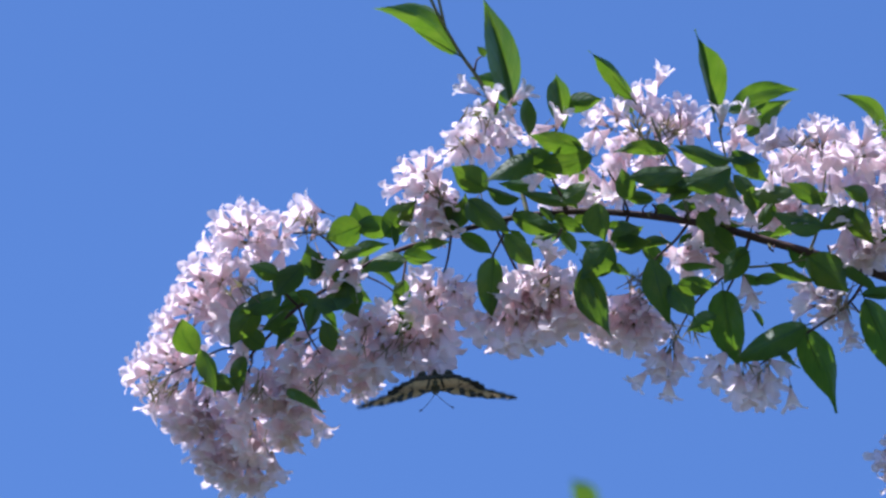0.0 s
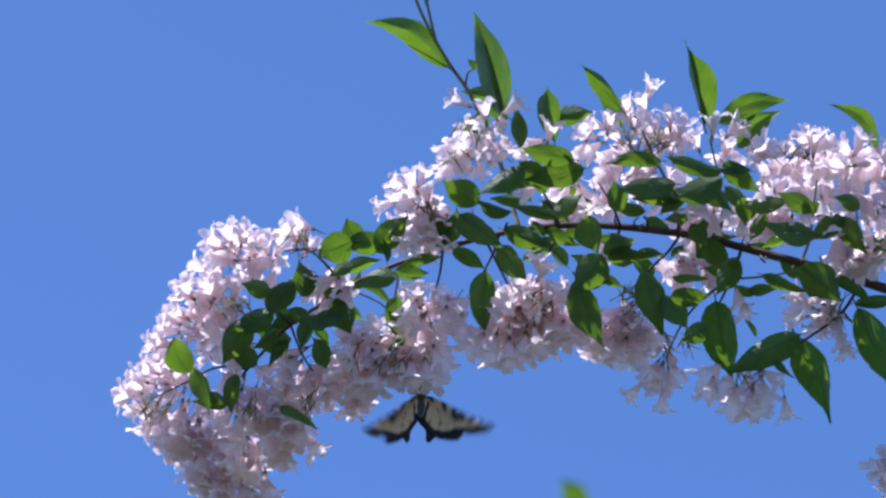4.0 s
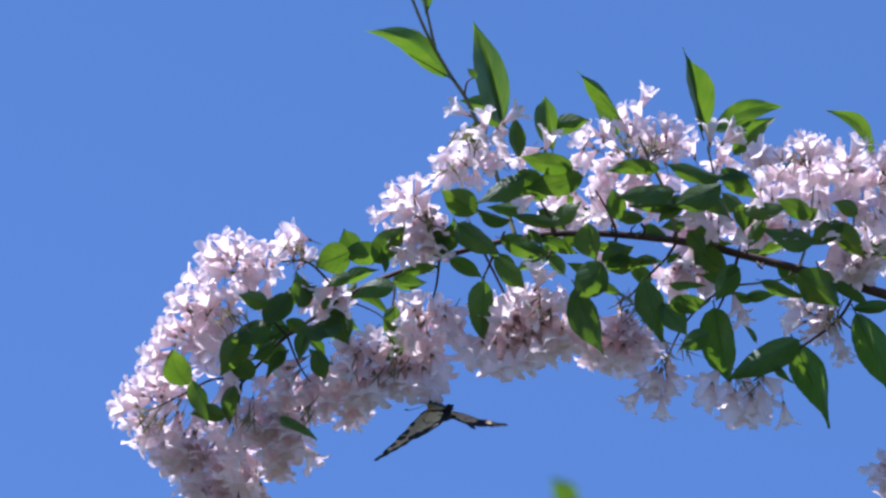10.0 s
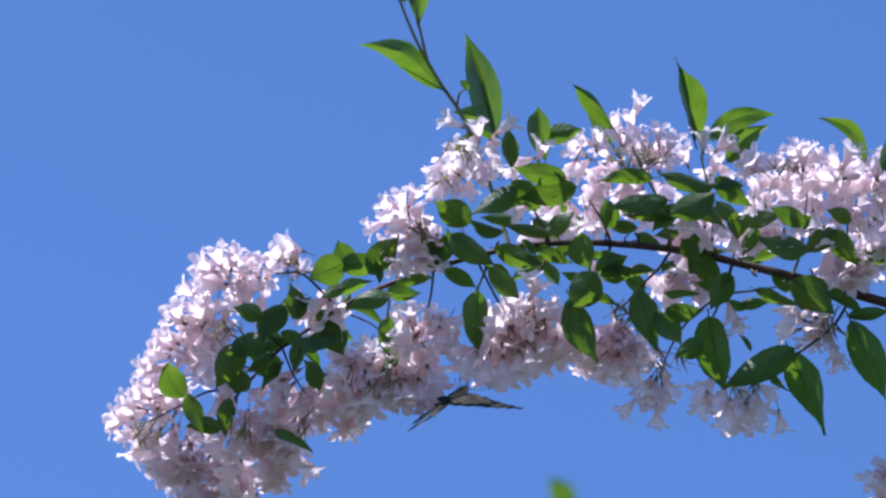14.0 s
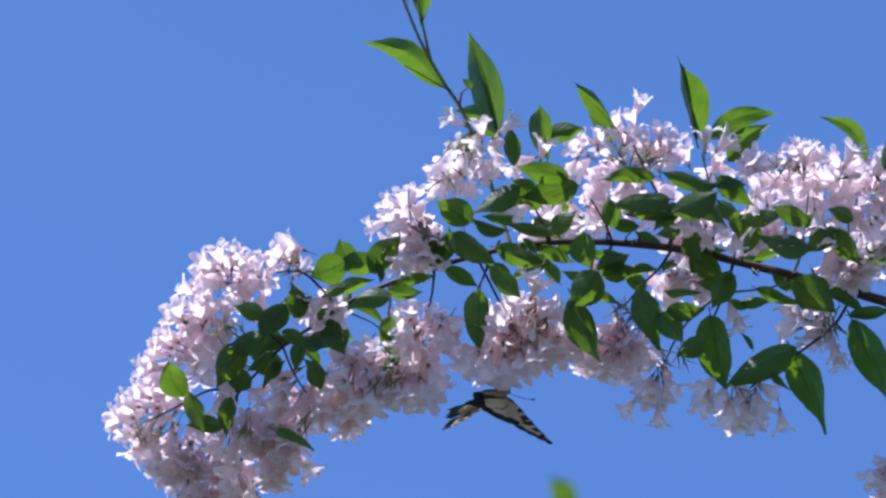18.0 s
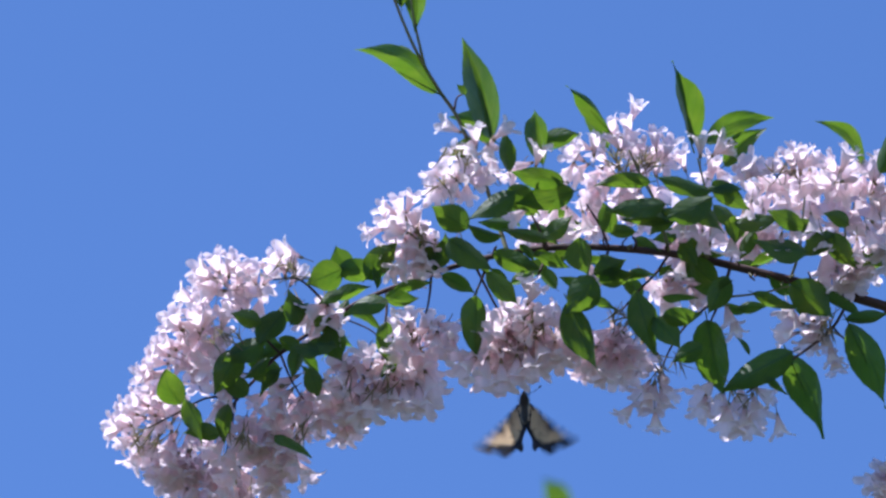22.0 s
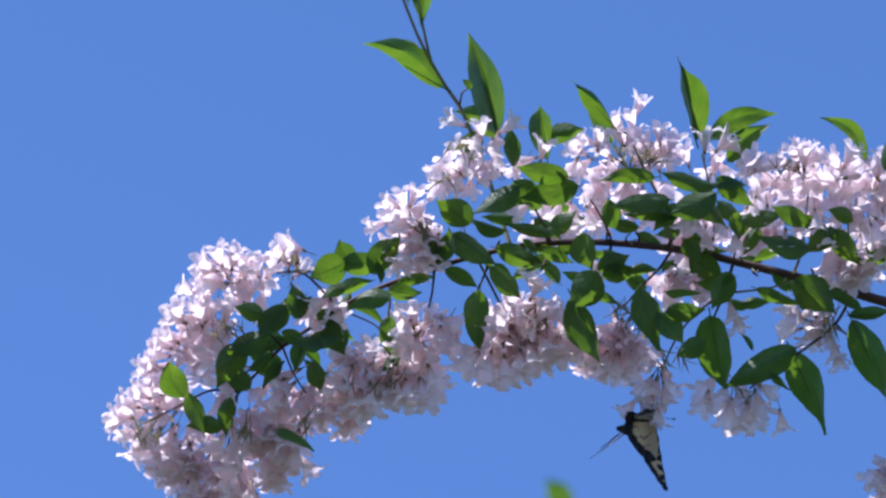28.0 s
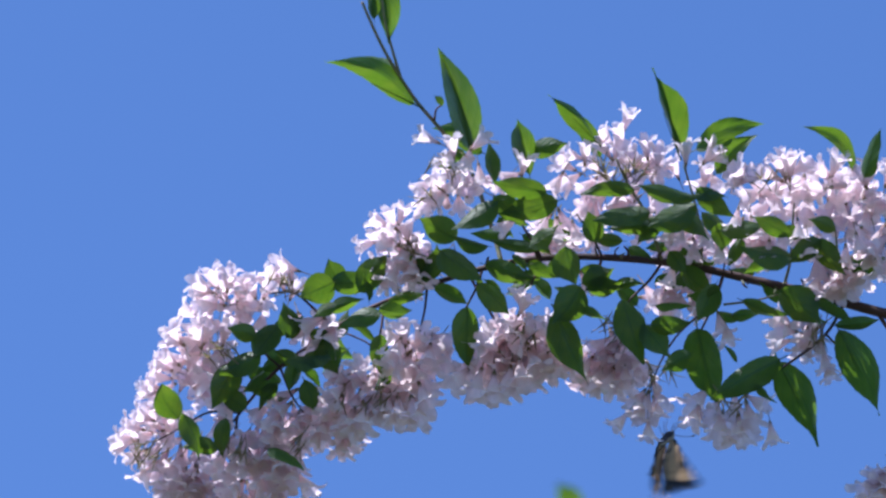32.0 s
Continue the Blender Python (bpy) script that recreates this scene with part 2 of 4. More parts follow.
def flower_mesh(seed, open_=1.0, bend=0.0):
    """A bell with five rounded, ruffled lobes on a short hairy calyx; z is its axis, the numbers are millimetres."""
    rng = random.Random(seed)
    mm, seg = 0.001, 20
    verts, faces, slots, alongs = [], [], [], []
    rings = [(0.0, 0.9), (1.8, 1.25), (4.0, 2.0), (6.2, 2.9), (8.4, 3.6), (10.4, 3.8 + 0.5 * open_)]
    for z, r in rings:
        for k in range(seg):
            a = 2 * math.pi * k / seg
            rr = r * (1 + 0.07 * math.cos(5 * a - math.pi) * z / 10)
            verts.append([rr * math.cos(a), rr * math.sin(a), z]), alongs.append(z / 16)
    for i in range(len(rings) - 1):
        for k in range(seg):
            a, b = i * seg + k, i * seg + (k + 1) % seg
            faces.append((a, b, b + seg, a + seg)), slots.append(0)
    # the lobes: each a small ruffled blade that bends outwards from the rim
    rim, steps, cols = rings[-1][1], 5, 4
    for n in range(5):
        mid = 2 * math.pi * (n + 0.5) / 5
        long_, wide = rng.uniform(3.4, 5.2), rng.uniform(0.92, 1.15)
        lean, curl = radians(18 + 26 * open_ + rng.uniform(-12, 14)), radians(rng.uniform(15, 75) * open_)
        turn, phase = rng.uniform(-0.25, 0.25), rng.uniform(0, 6.28)
        base, r, z = len(verts), rim, rings[-1][0]
        for i in range(steps + 1):
            u = i / steps
            half = (2.35 + 1.0 * u - 0.4 * u * u) * (math.sqrt(max(0.0, 1 - max(0.0, (u - 0.42) / 0.58) ** 2.2)) if u < 1 else 0.34) * wide
            ang = lean + curl * u
            if i:
                r, z = r + long_ / steps * math.sin(ang), z + long_ / steps * math.cos(ang)
            for j in range(-cols, cols + 1, 2):
                q = j / cols
                ruffle = 0.55 * u * abs(q) * math.sin(5.0 * u + 3.0 * q + phase) + 0.35 * u * math.sin(phase + 2 * q) - 0.5 * u * q * q
                rr, zz, y = r + ruffle * math.cos(ang), z - ruffle * math.sin(ang) + turn * q * half * u, q * half
                if i == 0:
                    a = mid + q * math.pi / 5
                    verts.append([rim * math.cos(a), rim * math.sin(a), rings[-1][0] - 0.15])
                else:
                    a = mid + y / max(rim, r) * (1 - 0.25 * u) + turn * u * 0.3
                    verts.append([rr * math.cos(a), rr * math.sin(a), zz])
                alongs.append(min(1.0, (10.2 + 5.5 * u) / 16))
        w = cols + 1
        for i in range(steps):
            for j in range(w - 1):
                a = base + i * w + j
                faces.append((a, a + 1, a + w + 1, a + w)), slots.append(0)
    for v_ in verts:
        v_[0] += bend * (v_[2] / 11) ** 2
    # calyx, its five points and the stalk
    base = len(verts)
    for z, r in ((-8.5, 0.22), (-2.2, 0.28), (-1.7, 0.75), (-0.5, 1.0), (0.6, 0.98)):
        for k in range(6):
            a = math.pi * k / 3
            verts.append([r * math.cos(a), r * math.sin(a), z])
    for i in range(4):
        for k in range(6):
            a, b = base + i * 6 + k, base + i * 6 + (k + 1) % 6
            faces.append((a, b, b + 6, a + 6)), slots.append(1)
    for k in range(5):
        a, s = 2 * math.pi * k / 5, len(verts)
        for da, z, r in ((-0.22, 0.2, 1.02), (0.22, 0.2, 1.02), (0.0, 2.6, 2.0)):
            verts.append([r * math.cos(a + da), r * math.sin(a + da), z])
        faces.append((s, s + 1, s + 2)), slots.append(1)
    alongs += [0.0] * (len(verts) - len(alongs))
    me = mesh_of("flower", [[c * mm for c in v_] for v_ in verts], faces, [PETAL, CALYX], slots)
    return note_along(me, alongs)


def bud_mesh():
    verts, faces, slots, seg = [], [], [], 8
    rings = ((-5, 0.25), (-1.5, 0.4), (-0.8, 1.0), (0.8, 1.1), (3.0, 1.4), (5.5, 2.0), (7.0, 1.7), (7.8, 0.5))
    for z, r in rings:
        for k in range(seg):
            a = 2 * math.pi * k / seg
            verts.append((0.001 * r * math.cos(a), 0.001 * r * math.sin(a), 0.001 * z))
    for i in range(len(rings) - 1):
        for k in range(seg):
            a, b = i * seg + k, i * seg + (k + 1) % seg
            faces.append((a, b, b + seg, a + seg)), slots.append(1 if i < 3 else 0)
    return note_along(mesh_of("bud", verts, faces, [PETAL, CALYX], slots), [max(0.0, v_[2] * 60) for v_ in verts])


def spent_mesh(seed):
    """What a fallen bell leaves: a stalk with five long bristly sepals."""
    rng = random.Random(seed)
    verts, faces = tube([Vector((0, 0, -0.008)), Vector((0.0006, 0, -0.004)), Vector((0, 0, 0))], [0.00022, 0.00026, 0.0006], 5)
    for k in range(5):
        a, out, s = 2 * math.pi * k / 5 + rng.uniform(-0.2, 0.2), rng.uniform(0.5, 1.1), len(verts)
        u, w = Vector((math.cos(a), math.sin(a), 0)), Vector((-math.sin(a), math.cos(a), 0))
        for t, half in ((0.0, 0.00045), (0.5, 0.0004), (1.0, 0.00008)):
            p = 0.0068 * t * (out * u * (0.5 + 0.5 * t) + Vector((0, 0, 1.0)))
            verts += [p - half * w, p + half * w]
        faces += [(s, s + 1, s + 3, s + 2), (s + 2, s + 3, s + 5, s + 4)]
    return mesh_of("spent_calyx", verts, faces, [CALYX])


SPENT = [spent_mesh(k) for k in range(4)]
FLOWERS = [flower_mesh(i, o, b) for i, (o, b) in enumerate(((1.0, 0.3), (1.2, -0.8), (0.75, 0.6), (1.3, 0.0), (0.55, 1.0), (1.0, -1.2), (0.9, 0.2), (1.25, 0.6), (0.8, -0.5)))]
BUD = bud_mesh()
blooms = []
bloom_rng = random.Random(7)


WIDE = [0, 1, 3, 5, 7]


def bloom(x, y, z, way, size=1.0, wide=False):
    """Notes a flower whose bell has its middle at the place and opens along the way."""
    turn = Vector((0, 0, 1)).rotation_difference(way.normalized()).to_matrix().to_4x4()
    spin = Matrix.Rotation(bloom_rng.uniform(0, 6.28), 4, "Z")
    m = Matrix.Translation(at(x, y, z) - way.normalized() * 0.008 * size) @ turn @ spin @ Matrix.Scale(size, 4)
    blooms.append((z, m, bloom_rng.choice(WIDE) if wide else bloom_rng.randrange(len(FLOWERS))))


def one(x, y, degrees, z=20, near=0.3, size=0.86):
    a = radians(degrees)
    bloom(x, y, z, Vector((math.cos(a), math.sin(a), near)), size, 225 < degrees < 300)


def cluster(x, y, rx, ry, count, degrees, z=0, deep=45, fan=0.8, size=1.0):
    """A head of flowers: count bells in a flattened ball that open round the given direction and outwards."""
    mean = Vector((math.cos(radians(degrees)), math.sin(radians(degrees)), 0.5 if 225 < degrees < 300 else 0.55))
    count = round(count * (1.25 if 225 < degrees < 300 else 1.1))
    spots = []
    tries = 0
    gap = 1.25 * math.sqrt(rx * ry / max(1, count))
    while len(spots) < count and tries < 4000:
        tries += 1
        a, r = bloom_rng.uniform(0, 6.28), math.sqrt(bloom_rng.random())
        p = (r * math.cos(a), r * math.sin(a))
        front = 1 if bloom_rng.random() < 0.62 else -1
        need = gap * (1 - tries / 5000)
        if all(q[2] != front or math.hypot((p[0] - q[0]) * rx, (p[1] - q[1]) * ry) > need for q in spots):
            spots.append((*p, front))
    for px, py, front in spots:
        stray = bloom_rng.uniform(0.85, 1.22)
        px, py = px * stray, py * stray
        bulge = front * math.sqrt(max(0.05, 1 - px * px - py * py))
        out = Vector((px, py, bulge * 0.7))
        hanging = 225 < degrees < 300
        jitter = Vector([bloom_rng.uniform(-0.85, 0.85) for _ in range(3)]) * (0.5 if hanging else 1.0)
        way = mean + fan * (0.55 if hanging else 1.0) * out + jitter
        bloom(x + px * rx, y - py * ry + (12 if hanging else 0), z + bulge * deep, way, size * bloom_rng.uniform(0.76, 1.02) * (1.16 if hanging else 1.1), hanging)


# ---- twigs ----
twig((905, 434, -30), (885, 370, -60), (856, 280, -40), (826, 215, 70), (812, 188, 140), (785, 150, 180), (750, 90, 210), (728, 42, 235), (704, -20, 255), r=4.4, green=True)
twig((762, 112, 200), (752, 70, 215), (742, 20, 235), (735, -40, 240), r=3.0, green=True)
twig((813, 185, 150), (817, 165, 152), (828, 158, 155), r=2.2)
twig((976, 427, -28), (962, 395, -5), (948, 368, 15), r=3.4)
twig((976, 427, -28), (968, 455, -10), (958, 478, 5), r=3.2)
twig((870, 443, -34), (862, 475, -15), (845, 512, 10), r=3.0)
twig((1085, 427, -24), (1075, 460, -5), (1058, 485, 15), r=3.0)
twig((1085, 427, -24), (1070, 390, 0), (1045, 350, 20), r=2.6)
twig((1192, 438, -20), (1180, 390, 10), (1165, 345, 30), (1140, 300, 50), (1120, 255, 50), r=3.4, green=True)
twig((1192, 438, -20), (1170, 470, 0), (1140, 500, 15), (1105, 540, 0), r=3.0)
twig((1260, 450, -18), (1265, 390, 20), (1255, 330, 40), (1240, 270, 60), r=3.0, green=True)
twig((1300, 461, -17), (1285, 510, 10), (1262, 560, 30), r=3.4)
twig((1290, 508, 10), (1225, 560, 5), (1190, 610, 10), (1170, 660, 15), r=2.6)
twig((1300, 515, -5), (1360, 508, 0), (1430, 490, -10), r=2.4, green=True)
twig((1405, 487, -16), (1420, 440, 10), (1425, 390, 25), (1430, 340, 30), r=3.0, green=True)
twig((1512, 516, -15), (1505, 450, 10), (1500, 380, 25), r=3.0, green=True)
twig((1512, 516, -15), (1480, 570, 10), (1430, 610, 30), (1370, 650, 40), (1325, 685, 35), r=3.2)
twig((1480, 570, 10), (1500, 590, 0), (1510, 575, 10), r=2.2)
twig((690, 502, -48), (690, 540, -20), (682, 590, 0), r=3.0)
twig((770, 472, -42), (765, 520, -30), (752, 570, -20), r=2.6)
twig((600, 545, -54), (570, 510, -20), (535, 480, -10), (490, 480, -20), r=2.8)
twig((600, 545, -54), (660, 570, -30), (680, 592, -20), r=1.8)
twig((500, 612, -60), (470, 580, -40), (430, 530, -50), r=2.6)
twig((460, 652, -66), (410, 640, -50), (350, 610, -60), r=2.4)
twig((420, 692, -78), (370, 690, -60), (310, 720, -80), (260, 745, -90), r=2.4)
twig((500, 612, -60), (520, 660, -50), (545, 700, -60), r=2.4)
twig((420, 692, -78), (412, 740, -70), (400, 800, -80), r=2.4)
twig((720, 490, -45), (712, 440, -10), (705, 400, 0), r=2.4)
twig((1568, 532, -14), (1640, 660, 10), (1610, 760, 30), (1585, 830, 45), r=4.0)
twig((840, 443, -32), (900, 560, -70), (925, 600, -70), r=2.6)

# short spurs and withered bud scales on the stem
spurs = random.Random(5)
for x in (880, 972, 1078, 1086, 1112, 1122, 1130, 1188, 1214, 1222, 1258, 1300, 1318, 1330, 1338, 1346, 1392, 1405, 1442, 1500, 1508, 1516):
    y = 441 - float(np.interp((x - 784) * SQ, [p.x for p in STEM[::-1]], [p.y for p in STEM[::-1]])) / SQ
    h = spurs.uniform(8, 24) * (-1 if x < 1200 or spurs.random() < 0.75 else 1)
    twig((x, y, -20), (x + spurs.uniform(-4, 4), y + h * 0.6, -8), (x + spurs.uniform(-9, 9), y + h, 0), r=spurs.uniform(1.8, 3.4), green=spurs.random() < 0.4)

# ---- leaves, from the shoot at the top round to the lower twigs ----
LOW, HIGH = (0.05, -0.25, 1), (0.42, 0.54, 0.73)  # blades that look down, and blades that stand edge-on to the sun
leaf(784, 157, 651, 84, 46, 185, 107, fold=-16, curl=-0.1, tip=0.5, bow=-0.13, facing=(0.1, 0.2, 1))
leaf(744, 94, 678, 70, 44, 150, 10, fold=-12, tip=0.3, bow=-0.14, facing=(0.72, 0.48, 0.5))
leaf(738, -60, 748, 52, 48, 235, 10, fold=-30, bow=0.06, facing=(0.2, 0, 1))
leaf(722, 10, 705, -50, 30, 240, 10, 0)
leaf(877, 238, 826, 59, 112, 165, 15, fold=-60, curl=0.05, tip=0.4, bow=-0.04, facing=(0.02, 0, 1))
leaf(886, 240, 806, 196, 44, 60, 45, 0, fold=-12, bow=-0.15)
leaf(832, 160, 816, 144, 18, 180, 6, 0)
leaf(850, 235, 806, 268, 34, 40, 0, fold=-10, facing=(0.75, 0.5, 0.43))
leaf(908, 295, 888, 215, 38, 80, 10, fold=-10, facing=(-0.7, 0.1, 0.7))
leaf(968, 282, 957, 190, 84, 60, 52, fold=-60, tip=0.5, facing=(0.12, 0, 0.98))
leaf(966, 242, 1034, 226, 38, 40, 10, fold=-20, bow=0.05, facing=(0, 0.1, 1))
leaf(1088, 226, 1019, 143, 40, 60, 60, fold=-40, tip=0.5, bow=-0.06, facing=(0.35, 0.3, 0.88))
leaf(1086, 250, 1044, 172, 40, -30, 51, fold=-32, tip=0.5, facing=(-0.12, -0.2, 1))
leaf(1230, 248, 1184, 116, 64, 60, 85, fold=-42, tip=0.5, bow=-0.05, facing=(-0.46, -0.14, 0.87))
leaf(1256, 242, 1380, 198, 42, -10, 5, fold=16, curl=0.1, tip=0.45, bow=0.12, facing=(0, -0.1, 1))
leaf(1290, 284, 1368, 217, 46, -18, 10, fold=34, curl=0.1, tip=0.45, bow=0.10, facing=(-0.1, 0.05, 1))
leaf(1536, 286, 1447, 206, 36, 0, 37, fold=36, curl=-0.1, tip=0.45, bow=-0.20, facing=(0.1, 0.22, 0.95))
leaf(1558, 300, 1580, 215, 44, 110, 20, fold=-20, bow=0.08, facing=(-0.7, 0.1, 0.7))
leaf(1004, 312, 908, 292, 40, 120, 20, 25, facing=LOW)
leaf(918, 328, 828, 376, 54, 110, 20, 10)
leaf(836, 392, 772, 350, 54, 55, 15, 10, facing=LOW)
leaf(1022, 328, 926, 366, 50, 105, 15, 15, facing=LOW)
leaf(908, 318, 952, 374, 50, 95, 10, 0)
leaf(895, 405, 828, 388, 40, 80, 10, 10)
leaf(802, 410, 872, 472, 66, 25, 10, 0, facing=HIGH)
leaf(868, 470, 934, 514, 50, 20, 10, -10, facing=HIGH)
leaf(968, 408, 1022, 376, 36, 80, 10, 10, facing=HIGH)
leaf(1030, 408, 1058, 474, 62, 75, 10, 0, facing=HIGH)
leaf(1086, 402, 1082, 346, 46, 85, 10, 0, facing=HIGH)
leaf(982, 412, 888, 402, 36, 60, 10, 20)
leaf(878, 436, 966, 460, 52, 0, 10, 0)
leaf(976, 462, 926, 472, 40, -10, 5, 20)
leaf(960, 440, 1010, 470, 34, 40, 5, 20)
leaf(1182, 352, 1078, 352, 46, 90, 15, 15, facing=HIGH)
leaf(1262, 330, 1156, 296, 40, 105, 15, 20)
leaf(1264, 340, 1172, 372, 56, 95, 15, 10, facing=HIGH)
leaf(1156, 312, 1060, 322, 30, 95, 10, 25, facing=LOW)
leaf(1264, 312, 1326, 368, 38, 100, 10, 10, facing=LOW)
leaf(1228, 342, 1294, 392, 46, 85, 10, 0, facing=HIGH)
leaf(1256, 324, 1322, 324, 24, 104, 5, 0, facing=HIGH)
leaf(1268, 352, 1330, 388, 36, 40, 8, 0, facing=HIGH)
leaf(1194, 380, 1104, 386, 42, 70, 10, 20)
leaf(1130, 400, 1070, 392, 36, 60, 10, 20)
leaf(1200, 360, 1150, 400, 40, 65, 8, 20)
leaf(1430, 436, 1336, 416, 54, 85, 12, 5, facing=HIGH)
leaf(1424, 396, 1360, 364, 34, 85, 10, 20, facing=LOW)
leaf(1440, 402, 1412, 378, 26, 80, 5, 10, facing=LOW)
leaf(1302, 386, 1388, 364, 36, 78, 10, 20, facing=HIGH)
leaf(1478, 404, 1422, 452, 42, 80, 8, 20, facing=LOW)
leaf(1470, 404, 1514, 470, 50, 75, 10, 0)
leaf(1520, 456, 1590, 438, 48, 25, 10, 25, facing=LOW)
leaf(1504, 390, 1460, 366, 34, 90, 5, 10)
leaf(1306, 372, 1304, 424, 42, 70, 5, 0, facing=HIGH)
leaf(1340, 400, 1310, 450, 36, 60, 5, 20)
leaf(1540, 480, 1500, 440, 40, 10, 5, 15)
leaf(612, 462, 550, 490, 58, 20, 10, 15, facing=LOW)
leaf(622, 466, 596, 424, 44, 10, 10, 20, facing=LOW)
leaf(604, 464, 694, 462, 44, 15, 10, 20, facing=LOW)
leaf(655, 480, 718, 420, 52, 20, 10, 20, facing=LOW)
leaf(674, 498, 664, 450, 24, 25, 5, -30)
leaf(772, 470, 756, 402, 44, 15, 10, 10, facing=LOW)
leaf(774, 462, 804, 404, 34, 15, 10, 20, facing=LOW)
leaf(694, 518, 612, 530, 40, 5, 10, 10, facing=HIGH)
leaf(598, 516, 664, 490, 36, 0, 10, 20)
leaf(688, 510, 746, 522, 38, 0, 10, 0)
leaf(788, 474, 848, 504, 32, 0, 8, 25, facing=LOW)
leaf(850, 510, 838, 614, 54, 25, 12, 0, tip=0.1, facing=HIGH)
leaf(702, 502, 776, 490, 26, -10, 8, 10)
leaf(532, 558, 522, 496, 44, 0, 10, 0, facing=HIGH)
leaf(468, 556, 418, 538, 44, 0, 12, 10)
leaf(462, 588, 504, 532, 42, -5, 10, 10, facing=HIGH)
leaf(474, 590, 396, 612, 52, -5, 12, 0, facing=HIGH)
leaf(430, 604, 384, 684, 54, -5, 12, 0, facing=HIGH)
leaf(480, 618, 434, 656, 34, -10, 8, 10)
leaf(498, 584, 552, 614, 42, -20, 8, 0)
leaf(548, 596, 606, 598, 46, -10, 8, 15, facing=HIGH)
leaf(552, 636, 578, 688, 42, -10, 8, 0, facing=HIGH)
leaf(590, 568, 604, 626, 52, -10, 8, 20, facing=LOW)
leaf(536, 600, 530, 655, 44, -15, 8, 0)
leaf(560, 550, 610, 575, 36, -20, 8, 10)
leaf(640, 528, 684, 578, 18, -10, 5, 0)
leaf(690, 556, 696, 632, 40, 5, 8, 0, facing=HIGH)
leaf(704, 616, 678, 658, 36, 0, 8, 0)
leaf(326, 700, 292, 640, 50, 10, 14, 15, tip=0.1, facing=LOW)
leaf(334, 690, 374, 768, 40, 5, 14, 0, facing=HIGH)
leaf(394, 756, 330, 748, 38, 0, 10, 10)
leaf(408, 700, 398, 772, 36, -10, 10, 10)
leaf(492, 756, 560, 786, 38, 45, 12, fold=-6, tip=0.8, bow=0.1, facing=(0.42, 0.74, 0.52))
leaf(444, 684, 396, 652, 46, -20, 10, 10)
leaf(452, 654, 506, 640, 36, -30, 8, 0)
leaf(500, 640, 470, 690, 34, -30, 8, 0)
leaf(540, 520, 480, 560, 40, -20, 8, 10)
leaf(508, 538, 462, 592, 42, 2, 8, 0, facing=HIGH)
leaf(614, 502, 570, 522, 26, 10, 6, 0, facing=HIGH)
leaf(572, 610, 520, 592, 36, 0, 8, 0, facing=HIGH)
leaf(520, 560, 552, 520, 34, -10, 8, 0, facing=LOW)
leaf(1010, 520, 1075, 642, 62, 73, 14, fold=-12, tip=0.6, bow=-0.05, facing=(0.3, 0.55, 0.78))
leaf(1056, 478, 1008, 546, 62, 78, 10, 0, facing=HIGH)
leaf(1042, 514, 1098, 540, 28, 58, 6, 10)
leaf(1056, 474, 1116, 452, 46, 53, 8, 15)
leaf(1064, 486, 1134, 474, 50, 48, 8, 10)
leaf(1068, 440, 1110, 480, 40, 45, 8, 10)
leaf(1128, 502, 1168, 614, 62, 73, 14, 0, tip=0.5, facing=HIGH)
leaf(1162, 548, 1206, 610, 54, 63, 8, 0, facing=HIGH)
leaf(1176, 548, 1248, 552, 36, 63, 8, 30, facing=LOW)
leaf(1106, 484, 1168, 470, 32, 48, 8, 10)
leaf(1256, 556, 1284, 708, 70, 36, -20, fold=-14, tip=0.8, facing=(0.2, 0.5, 0.85))
leaf(1246, 600, 1192, 622, 44, 68, 8, 15)
leaf(1404, 612, 1278, 672, 58, 88, 12, 0, tip=0.4, facing=HIGH)
leaf(1398, 616, 1469, 766, 68, 40, -20, fold=-14, tip=0.8, bow=0.06, facing=(0.25, 0.5, 0.85))
leaf(1228, 448, 1280, 504, 56, 5, 8, 0)
leaf(1292, 478, 1254, 544, 54, 53, 8, 10)
leaf(1402, 492, 1474, 558, 66, 53, 10, 15, facing=LOW)
leaf(1336, 508, 1414, 546, 32, 48, 8, 15)
leaf(1456, 514, 1524, 562, 48, 48, 8, 10)
leaf(1504, 562, 1578, 712, 66, 46, -10, fold=-10, tip=0.6, bow=0.05, facing=(0.25, 0.45, 0.9))
leaf(1500, 556, 1576, 552, 36, 53, 8, 10)
leaf(1276, 502, 1304, 488, 30, 58, 4, 25)
leaf(1356, 656, 1392, 692, 20, 88, 4, 0)
leaf(1328, 616, 1308, 584, 12, 88, 4, 0)
leaf(1210, 420, 1240, 460, 44, 45, 6, 10)
leaf(1590, 380, 1640, 340, 50, 20, 6, 10)
leaf(1620, 600, 1690, 690, 60, 68, 6, 10)
leaf(1640, 500, 1720, 470, 50, 58, 6, 10)

